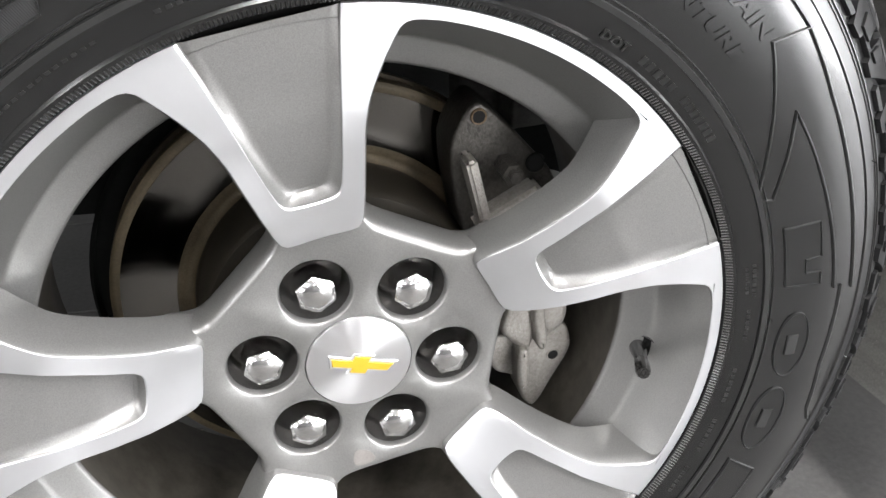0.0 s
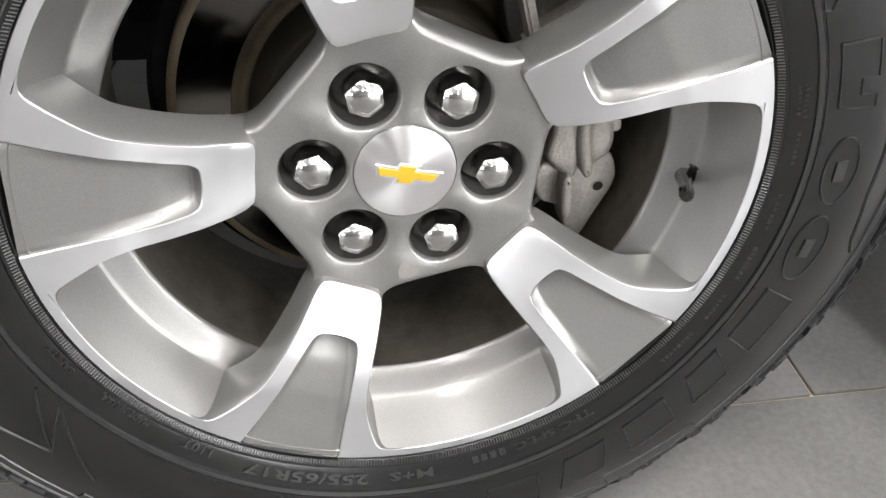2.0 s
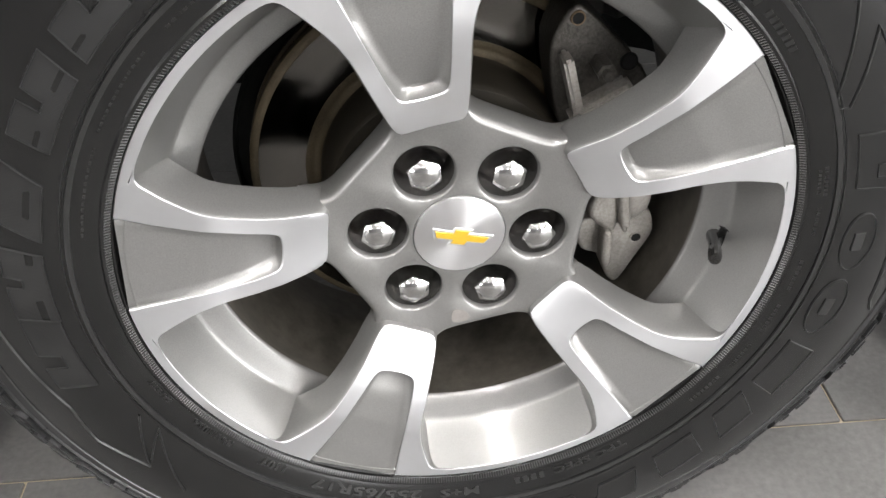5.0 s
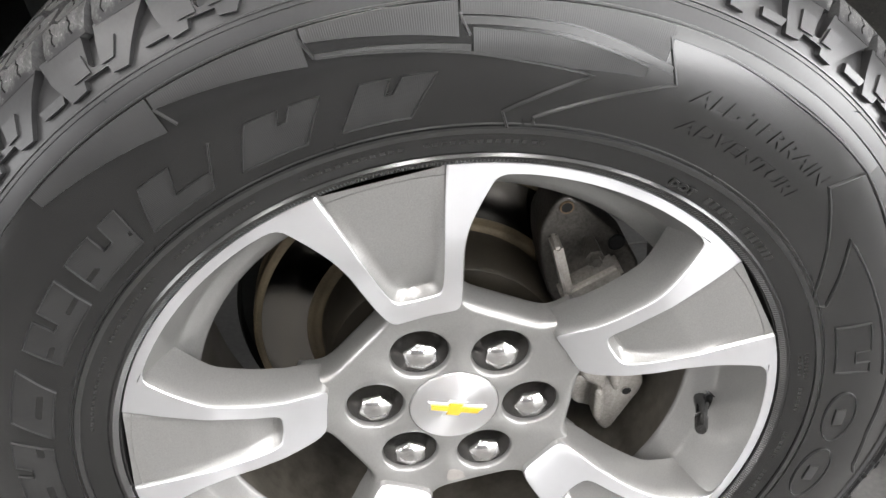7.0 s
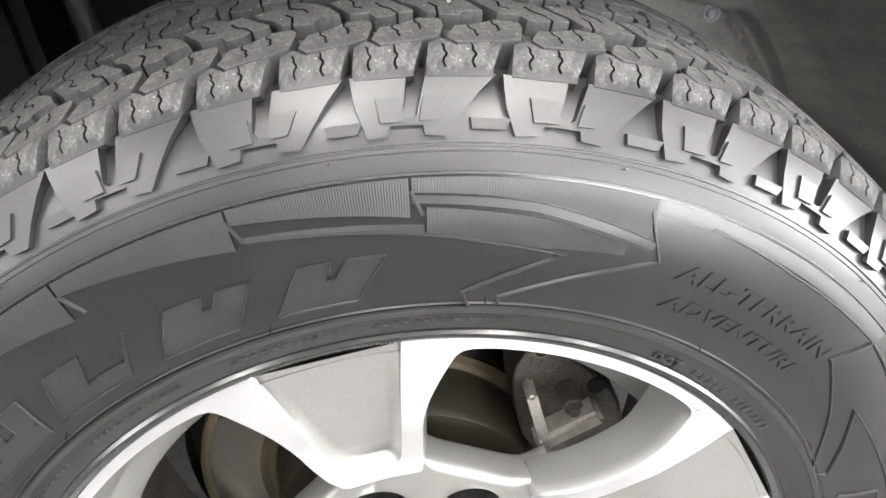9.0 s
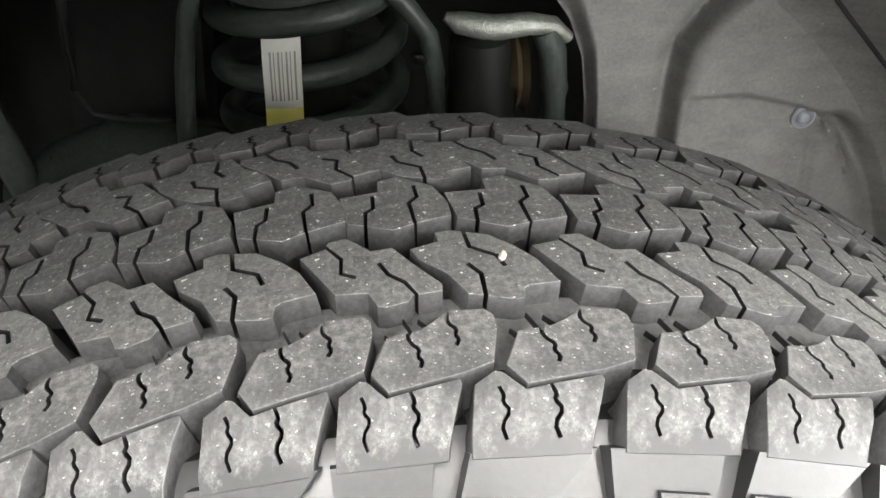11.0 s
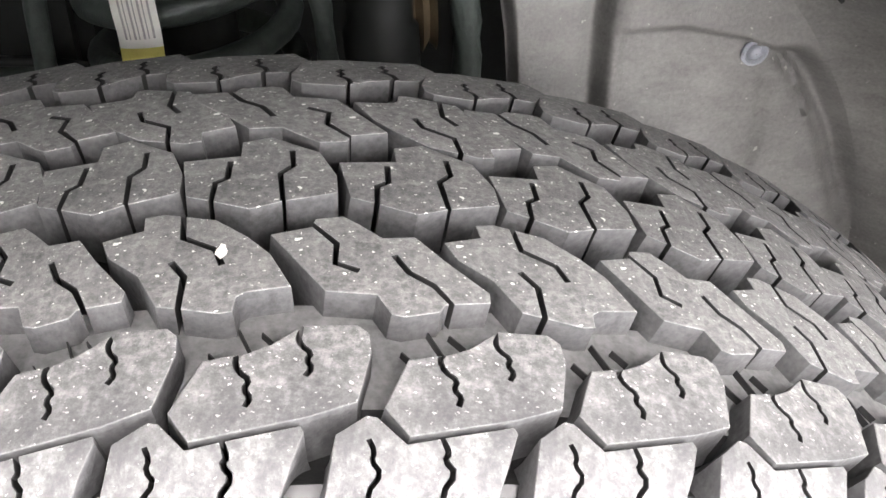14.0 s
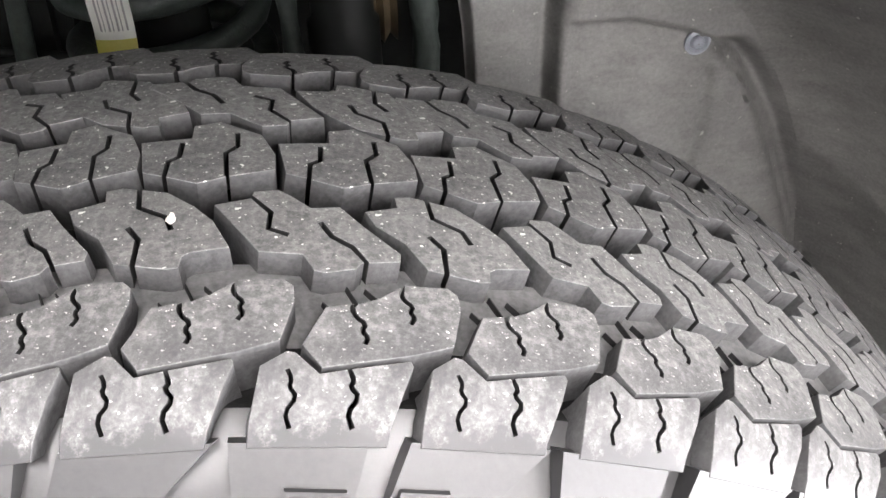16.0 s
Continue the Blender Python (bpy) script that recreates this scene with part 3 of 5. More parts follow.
def tread_blocks():
    """Single blocks on the upper part of the tyre; the rest joined."""
    rest = bmesh.new()
    for kind, (outline, sipes, u0, step, top, deep) in KINDS.items():
        bm = bmesh.new()
        block_mesh(bm, outline, sipes, tread_place, top, deep, wide=0.0010 if kind in ("shoulder", "hex") else 0.0013)
        first = None
        p0 = local_pitch(u0)
        for k in range(LAPS // step):
            u = u0 + k * step
            th = (pitch_angle(u) + 180) % 360 - 180
            size = local_pitch(u) / p0
            if abs(th) < 62:
                if first is None:
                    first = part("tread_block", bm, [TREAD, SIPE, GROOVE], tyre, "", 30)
                    ob = first
                else:
                    ob = new("tread_block", first.data)
                    ob.parent = tyre
                ob.matrix_basis = Matrix.Translation(HUB) @ Matrix.Rotation(radians(th), 4, "Y") @ Matrix.Diagonal((size, 1, 1, 1)) @ Matrix.Translation(-HUB)
            else:
                block_mesh(rest, outline, [], lambda x, s, h: skin(th + x * size / ARC, s, h), top, deep)
    # three thin moulded ribs beside each hexagonal block, on the floor of the groove
    bm = bmesh.new()
    for rib in ([(5.45, 20.5), (5.9, 13.5)], [(6.15, 19.5), (6.6, 16.0)], [(4.6, 14.5), (5.15, 10.0)]):
        a, b = [Vector(p) for p in row_s(rib, 6.5)]
        side = (b - a).normalized().yx * 0.0003
        side.x = -side.x
        foot, crest = [a + side, b + side, b - side, a - side], [a + side * 0.5, b + side * 0.5, b - side * 0.5, a - side * 0.5]
        loft(bm, [[tread_place(p.x, p.y, h) for p in ring] for ring, h in ((foot, -0.0085), (foot, -0.0066), (crest, -0.0056))])
        bm.faces.new([bm.verts.new(tread_place(p.x, p.y, -0.0056)) for p in crest])
    u0, first = KINDS["hex"][2], None
    for k in range(LAPS):
        th = (pitch_angle(u0 + k) + 180) % 360 - 180
        if abs(th) < 50:
            if first is None:
                first = ob = part("groove_rib", bm, SIPE, tyre, "", 30)
            else:
                ob = new("groove_rib", first.data)
                ob.parent = tyre
            ob.matrix_basis = Matrix.Translation(HUB) @ Matrix.Rotation(radians(th), 4, "Y") @ Matrix.Diagonal((local_pitch(u0 + k) / local_pitch(u0), 1, 1, 1)) @ Matrix.Translation(-HUB)
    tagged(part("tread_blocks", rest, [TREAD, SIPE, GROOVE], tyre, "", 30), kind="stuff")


def skin_plate(bm, outline, h, sub=0, chamfer=0.0003, base=-0.0006):
    """A raised flat shape on the sidewall; outline in (angle, radius in mm); h is a height or two, at radii 369 and 346."""
    if sub:
        fine = []
        for a, b in zip(outline, outline[1:] + outline[:1]):
            n = max(1, int(abs(b[0] - a[0]) / sub))
            fine += [(a[0] + (b[0] - a[0]) * i / n, a[1] + (b[1] - a[1]) * i / n) for i in range(n)]
        outline = fine
    flat = [(radians(a) * 0.29, -r / 1000) for a, r in outline]
    hi = inset(flat, chamfer)
    rise = (lambda r: float(np.interp(r, [0.346, 0.369], h[::-1]))) if isinstance(h, tuple) else (lambda r: h)
    at = lambda p, k: skin(math.degrees(p[0] / 0.29), s_of_r(-p[1]), k)
    t, b = [bm.verts.new(at(p, rise(-p[1]))) for p in hi], [bm.verts.new(at(p, base)) for p in flat]
    n = len(flat)
    for i in range(n):
        bm.faces.new((t[i], t[(i + 1) % n], b[(i + 1) % n], b[i]))
    fill(bm, [list(zip(t, hi))])


def skin_band(bm, a0, a1, lower, upper, h, base=-0.0006, step=1.5):
    """A raised band along the sidewall between two radii that may change along it."""
    n = max(2, int(abs(a1 - a0) / step))
    rings = []
    for i in range(n + 1):
        f = i / n
        a = a0 + (a1 - a0) * f
        lo, up = lower[0] + (lower[1] - lower[0]) * f, upper[0] + (upper[1] - upper[0]) * f
        cols = [(lo, base), (lo + 0.25, h)] + [(lo + (up - lo) * k / 4, h) for k in (1, 2, 3)] + [(up - 0.25, h), (up, base)]
        rings.append([skin(a, s_of_r(r / 1000), k) for r, k in cols])
    loft(bm, rings, False)


def ridge(bm, pts, w=1.4, h=0.0014):
    """A thin moulded line through (angle, radius in mm) points."""
    fine = []
    for a, b in zip(pts, pts[1:]):
        n = max(1, int(max(abs(b[0] - a[0]) / 1.5, abs(b[1] - a[1]) / 6)))
        fine += [(a[0] + (b[0] - a[0]) * i / n, a[1] + (b[1] - a[1]) * i / n) for i in range(n)]
    fine.append(pts[-1])
    flat = [(radians(a) * 290, -r) for a, r in fine]
    rings = []
    for i, p in enumerate(flat):
        d = (Vector(flat[min(i + 1, len(flat) - 1)]) - Vector(flat[max(i - 1, 0)])).normalized()
        nrm = Vector((-d.y, d.x))
        ring = []
        for off, k in ((-w * 0.7, -0.0004), (-w * 0.3, h), (w * 0.3, h), (w * 0.7, -0.0004)):
            q = Vector(p) + nrm * off
            ring.append(skin(math.degrees(q.x / 290), s_of_r(-q.y / 1000), k))
        rings.append(ring)
    loft(bm, rings, False)


def full_ring(bm, r, w, h):
    """A raised ring right round the sidewall."""
    n = 288
    cols = [(r - w / 2, -0.0004), (r - w / 2 + 0.3, h), (r + w / 2 - 0.3, h), (r + w / 2, -0.0004)]
    loft(bm, [[skin(360 * i / n, s_of_r(q / 1000), k) for i in range(n)] for q, k in cols])


def along(pts):
    """(angle, mm along the profile) made (angle, radius in mm)."""
    return [(a - 0.45, float(np.interp((q + 1.8 * min(1.0, max(0.0, q - 14.6) / 15)) / 1000, PS, PR)) * 1000) for a, q in pts]


LUG = along([(-3.24, 14.6), (-3.2, 20), (-3.09, 27.1), (-2.48, 40.0), (-0.85, 39.1), (-0.65, 34.8), (1.48, 35.2), (1.58, 39.3), (3.06, 40.3), (4.1, 31.5), (5.17, 23.3), (6.45, 14.6),
             (1.85, 14.6), (1.5, 22.0), (1.1, 30.6), (0.85, 31.4), (0.45, 31.0), (0.28, 29.2), (0.55, 22.0), (0.75, 14.6)])
LUG_PLATES = (along([(-1.69, 23.5), (-1.44, 33.6), (-0.2, 33.5), (0.22, 33.4), (0.15, 24.0)]), along([(1.62, 23.8), (1.2, 33.3), (2.41, 33.2), (3.25, 24.1)]))
LUG_RECT = along([(4.60, 31.9), (4.72, 37.1), (6.90, 37.1), (7.30, 31.8)])


def sidewall_lugs():
    """Two pitches share one shoulder lug that reaches down the sidewall."""
    for k in range(LAPS // 2):
        u = 2 * k
        th, size = pitch_angle(u), local_pitch(u) / 4.94
        at = lambda pts: [(pitch_angle(u + a / 4.94) if abs(pitch_angle(u + a / 4.94) - th) < 20 else th + a * size, r) for a, r in pts]
        bm = bmesh.new()
        skin_plate(bm, at(LUG), (-0.0007, 0.0028), 0, 0.0004, -0.010)
        for p in LUG_PLATES:
            skin_plate(bm, at(p), (0.0008, 0.0042), 0, 0.0003, -0.004)
        part("shoulder_lug", bm, LUGRUBBER, tyre, "", 30)
        bm = bmesh.new()
        skin_plate(bm, at(LUG_RECT), (-0.0010, 0.0020), 0, 0.0003, -0.005)
        part("sidewall_bar", bm, LUGRUBBER, tyre, "", 30)


def letter_shapes():
    """The maker's large raised characters, kept as plain slanted shapes."""
    def slab(a0, a1, r0, r1, lean, cuts):
        bm = bmesh.new()
        w = a1 - a0
        if cuts == "oval":
            mid, rm = (a0 + a1) / 2, (r0 + r1) / 2
            out = [(mid + w / 2 * math.sin(2 * math.pi * i / 28), rm + (r1 - r0) / 2 * math.cos(2 * math.pi * i / 28)) for i in range(28)]
            slot = [(mid - 1.7, rm + 3.6), (mid + 1.5, rm + 3.9), (mid + 1.7, rm - 3.6), (mid - 1.5, rm - 3.9)]
            skin_plate(bm, out, 0.0005)
            flats = len(bm.faces)
            ridge(bm, out + out[:1], 0.8, 0.0014)
            skin_plate(bm, slot, 0.0012)
        else:
            out = [(a0, r0), (a0 + lean, r1)]
            for f0, f1, depth in cuts:
                d = r1 - depth * (r1 - r0)
                out += [(a0 + lean + (w - lean) * f0, r1), (a0 + lean * (1 - depth) + (w - lean) * f0 + 0.2, d), (a0 + lean * (1 - depth) + (w - lean) * f1, d), (a0 + lean + (w - lean) * f1, r1)]
            out += [(a1, r1), (a1 - lean, r0)]
            skin_plate(bm, out, 0.0006, 1.2)
            flats = len(bm.faces)
            ridge(bm, out + out[:1], 0.8, 0.0015)
        for f in list(bm.faces)[flats:]:
            f.material_index = 1
        return bm

    big = [(-103.0, -88.7, 275, 298, 1.5, [(0.3, 0.5, 0.6)]), (-90.0, -77.0, 274, 298, 1.5, [(0.45, 0.6, 0.4)]), (-76.3, -64.6, 273, 297, 3.0, []), (-62.5, -50.0, 272, 296, 1.5, [(0.4, 0.55, 0.55)]),
           (-48.9, -38.2, 272, 296, 1.5, [(0.5, 0.7, 0.5)]), (-37.6, -25.4, 272, 296, 3.0, [(0.45, 0.98, 0.62)]), (-24.5, -13.2, 272, 296, 3.2, [(0.45, 0.6, 0.3)]), (-12.4, -1.5, 272, 296, 3.2, [(0.4, 0.55, 0.35)])]
    for a0, a1, r0, r1, lean, cuts in big:
        part("raised_letter", slab(a0, a1, r0, r1, lean, cuts), [RIBBED, RAISED], tyre, "raised ribbed sidewall character", 30)
    low = [(71.6, 81.5, 271, 294, 0.6, [(0.55, 0.8, 0.45)]), (85.6, 96.0, 271, 293, 0, "oval"), (98.0, 109.0, 271, 294, 0, "oval"), (111.5, 122.5, 274, 298, 0.8, []), (124.5, 134.0, 274, 298, 2.5, []),
           (136.5, 146.0, 274, 298, 1.2, []), (148.5, 158.5, 274, 298, 2.4, []), (161.0, 171.0, 274, 298, 1.2, [])]
    for a0, a1, r0, r1, lean, cuts in low:
        part("raised_letter", slab(a0, a1, r0, r1, lean, cuts), [RUBBER, RAISED], tyre, "raised sidewall character", 30)


def curved_text(words, a0, a1, r, height, rise=0.0011, shear=0.0, rubber=TEXTRUBBER):
    """Words moulded on the sidewall, from angle a0 to a1, foot at radius r in mm."""
    cu = bpy.data.curves.new("words", "FONT")
    cu.body, cu.size, cu.extrude, cu.resolution_u, cu.offset, cu.shear = words, 1.0, 0.5, 2, 0.018, shear
    tmp = new("words", cu)
    dg = bpy.context.evaluated_depsgraph_get()
    me = bpy.data.meshes.new_from_object(tmp.evaluated_get(dg))
    bpy.data.objects.remove(tmp)
    xs = [v.co.x for v in me.vertices]
    lo, hi = min(xs), max(xs)
    for v in me.vertices:
        th = a0 + (a1 - a0) * (v.co.x - lo) / (hi - lo)
        v.co = skin(th, s_of_r((r + v.co.y * height / 0.7) / 1000), rise if v.co.z > 0 else -0.0004)
    me.materials.append(rubber)
    ob = new("moulded_text", me)
    ob.parent = tyre
    tagged(ob, "small raised lettering moulded in the sidewall")
    return ob


def bars(a0, a1, r, height, n):
    """A line of worn small print as plain bars."""
    bm = bmesh.new()
    step = (a1 - a0) / n
    for i in range(n):
        a = a0 + step * (i + 0.15 + 0.1 * random.random())
        skin_plate(bm, [(a, r), (a, r + height), (a + step * 0.6, r + height), (a + step * 0.6, r)], 0.0005, 0, 0.0001)
    tagged(part("small_print", bm, TEXTRUBBER, tyre, "", 0), "worn small print as raised bars", kind="stuff")


def sidewall():
    for r, w, h in ((342.2, 1.2, 0.0007), (339.6, 0.8, 0.0006), (331.0, 1.4, 0.0009)):
        bm = bmesh.new()
        full_ring(bm, r, w, h)
        part("shoulder_ring", bm, RAISED, tyre, "", 30)
    for r, w, h in ((259.5, 3.5, 0.0019), (263.5, 0.9, 0.0010)):
        bm = bmesh.new()
        full_ring(bm, r, w, h)
        part("bead_ring", bm, RAISED, tyre, "", 30)
    bm = bmesh.new()
    n = 288
    loft(bm, [[polar(r, 360 * i / n, y) for i in range(n)] for r, y in ((0.2425, -0.0380), (0.2405, -0.0397), (0.2385, -0.0392), (0.2352, -0.0366), (0.2347, -0.0330))])
    part("rim_protector", bm, RUBBER, tyre, "", 40)
    # fine moulded ribs against the rim
    bm = bmesh.new()
    for k in range(680):
        a, w = 360.0 * k / 680, 0.15
        foot = [bm.verts.new(polar(r, a + t, y)) for r, y in ((0.2387, -0.0391), (0.2352, -0.0364)) for t in (-w, w)]
        top = [bm.verts.new(polar(r, a, y)) for r, y in ((0.2386, -0.0398), (0.2352, -0.0372))]
        for f in ((foot[0], top[0], top[1], foot[2]), (foot[1], foot[3], top[1], top[0]), (foot[0], foot[1], top[0]), (foot[2], top[1], foot[3])):
            bm.faces.new(f)
    tagged(part("bead_ribs", bm, TEXTRUBBER, tyre, "", 0), kind="stuff")
    # ribbed and smooth flashes, the same again half a turn on
    shapes = [("ribbed_flash", RIBBED, [(-43.0, -27.9, (322, 310.5), (329.6, 329.6)), (-27.7, -13.2, (323, 311.5), (329.6, 329.6)), (-13.0, 0.7, (322.5, 312.5), (329.6, 329.6)), (0.9, 11.0, (323.2, 320.0), (329.6, 329.6)), (11.0, 21.0, (320.0, 311.2), (329.6, 329.6)),
                                        (-12.4, 1.8, (313.4, 303.6), (316.4, 309.0)), (2.0, 12.0, (303.2, 298.0), (317.0, 312.5)), (12.0, 19.5, (298.0, 300.5), (312.5, 306.0))]),
              ("smooth_flash", RAISED, [(0.9, 11.0, (318.6, 315.0), (322.6, 319.4)), (11.0, 22.0, (315.0, 305.8), (319.4, 310.2)), (20.8, 50.0, (322.8, 322.3), (329.8, 329.8))])]
    for off in (0, 180):
        for name, m, parts in shapes:
            for a0, a1, lo, up in parts:
                bm = bmesh.new()
                skin_band(bm, a0 + off, a1 + off, lo, up, 0.0008)
                part(name, bm, m, tyre, "", 30)
    lines = ([(-27.8, 323.4), (-26.7, 311.6)], [(-13.3, 324.7), (-12.5, 314.2)], [(0.8, 324.4), (1.7, 313.0)], [(20.6, 323.3), (21.7, 313.0), (23.1, 301.7), (9.2, 268.1), (9.4, 263.8)],
             [(-11.7, 313.9), (-6.1, 310.2), (-0.4, 306.4), (7.2, 300.0), (14.3, 296.1), (5.5, 271.2), (6.4, 260.4)], [(26.5, 324.2), (36.4, 321.4), (49.7, 322.3), (47.5, 300.6), (63.1, 263.6), (65.8, 259.0)],
             [(65.8, 259.0), (66.5, 267.3), (56.5, 294.6), (66.4, 298.2), (74.9, 302.2), (83.0, 306.0)], [(49.7, 322.3), (58.0, 318.0), (66.0, 317.5), (76.0, 319.0), (84.0, 322.0)], [(83.0, 312.0), (95.0, 311.5), (102.0, 318.0), (104.0, 325.0)],
             [(-112.0, 268.6), (-121.7, 298.4), (-116.0, 265.5), (-129.0, 303.0)], [(-105.8, 303.5), (-113.0, 309.0), (-121.7, 298.4)], [(-88.0, 317.0), (-105.8, 303.5)])
    for line in lines:
        bm = bmesh.new()
        ridge(bm, line)
        part("sidewall_line", bm, RAISED, tyre, "", 30)
    letter_shapes()
    curved_text("ALL-TERRAIN", 25.4, 46.9, 296.0, 9.0, 0.0007, 0.2, RUBBER)
    curved_text("ADVENTURE", 25.7, 46.3, 279.0, 8.0, 0.0007, 0.2, RUBBER)
    curved_text("255/65R17", -169.6, -147.2, 246.0, 7.0)
    curved_text("M+S", 178.6, 186.5, 246.0, 6.0)
    curved_text("110T", -140.9, -135.3, 243.0, 6.5)
    curved_text("MADE IN U.S.A.", -128.7, -119.1, 243.0, 4.5)
    curved_text("SAFETY", -113.0, -107.0, 244.0, 3.6)
    curved_text("TPC SPEC", 147.2, 163.0, 245.0, 5.0)
    curved_text("DOT", 30.8, 35.0, 245.5, 5.0)
    for a0, a1, r, h, n in ((164.5, 171.5, 245.0, 5, 4), (37, 44, 245.5, 5, 5), (45.5, 54.0, 246.0, 5, 7), (76, 82, 251, 2.4, 7), (76.5, 81.5, 247, 2.0, 6), (84, 90, 249, 2.2, 6), (95, 102, 248, 2.5, 6), (105, 112, 248, 2.5, 7),
                            (115, 121, 248, 2.5, 6), (124, 132, 247.5, 2.5, 8), (-76, -60, 250, 1.6, 14), (-58, -44, 251, 1.6, 13), (-40, -26, 250.5, 1.6, 13), (-20, -6, 250, 2.0, 12), (-4, 12, 250, 2.2, 14)):
        bars(a0, a1, r, h, n)
    # moulding hairs
    for k in range(14):
        th = 8 + 26 * k
        bm = bmesh.new()
        tube(bm, [skin(th, s_of_r(0.2640 + 0.0005 * (k % 3)), -0.0005), skin(th + 0.2, s_of_r(0.2645), 0.0028)], 0.00035, 5)
        part("moulding_hair", bm, RUBBER, tyre)
        bm = bmesh.new()
        tube(bm, [skin(th + 9, s_of_r(0.3380), -0.0005), skin(th + 9.2, s_of_r(0.3385), 0.0028)], 0.00035, 5)
        part("moulding_hair", bm, RUBBER, tyre)


# ---------------------------------------------------------------- the alloy rim
SPOKE0 = 172.2     # middle of the first spoke, counted from +x upwards
FACE_R = [0.0, 0.060, 0.090, 0.098, 0.106, 0.115, 0.130, 0.150, 0.180, 0.210, 0.2338]
FACE_Y = [0.006, 0.005, 0.003, -0.002, -0.0075, -0.0125, -0.0200, -0.0262, -0.0322, -0.0342, -0.0350]


def face_y(r):
    return float(np.interp(r, FACE_R, FACE_Y))


def smooth_line(pts, n):
    """n + 1 points along a rounded line through pts."""
    p = np.array(pts, float)
    for _ in range(2):
        q = [p[0]]
        for a, b in zip(p, p[1:]):
            q += [0.8 * a + 0.2 * b, 0.2 * a + 0.8 * b]
        p = np.array(q + [p[-1]])
    d = np.r_[0, np.cumsum(np.hypot(*np.diff(p, axis=0).T))]
    t = np.linspace(0, d[-1], n + 1)
    return list(zip(np.interp(t, d, p[:, 0]), np.interp(t, d, p[:, 1])))


def flat_xy(r, a):
    return (r * math.cos(radians(a)), r * math.sin(radians(a)))


def spoke_curves():
    """The silver arm's outer edge and the pocket's edge for one half spoke, from rim to middle, in the spoke's own plane."""
    outer = smooth_line([flat_xy(0.2270, 21.5), flat_xy(0.2270, 19.6), flat_xy(0.2262, 18.0), flat_xy(0.2242, 17.0), flat_xy(0.2210, 16.4), flat_xy(0.2080, 15.0), flat_xy(0.1960, 13.8), flat_xy(0.1850, 12.8), flat_xy(0.1700, 12.2), flat_xy(0.1400, 12.5), flat_xy(0.1060, 13.5), flat_xy(0.0985, 12.4), flat_xy(0.0968, 8.0), flat_xy(0.0962, 0)], 40)
    pocket = smooth_line([flat_xy(0.2338, 9.4), flat_xy(0.2000, 8.7), flat_xy(0.1380, 7.6), flat_xy(0.1300, 6.4), flat_xy(0.1280, 3.0), flat_xy(0.1276, 0)], 40)
    return outer, pocket


def wheel_point(x, z, y, turn):
    c, s = math.cos(radians(turn)), math.sin(radians(turn))
    return Vector((x * c - z * s, y, HUB.z + x * s + z * c))


def pocket_depth(r):
    return float(np.interp(r, [0.126, 0.14, 0.2, 0.2340], [0.0085, 0.0080, 0.0042, 0.0004]))


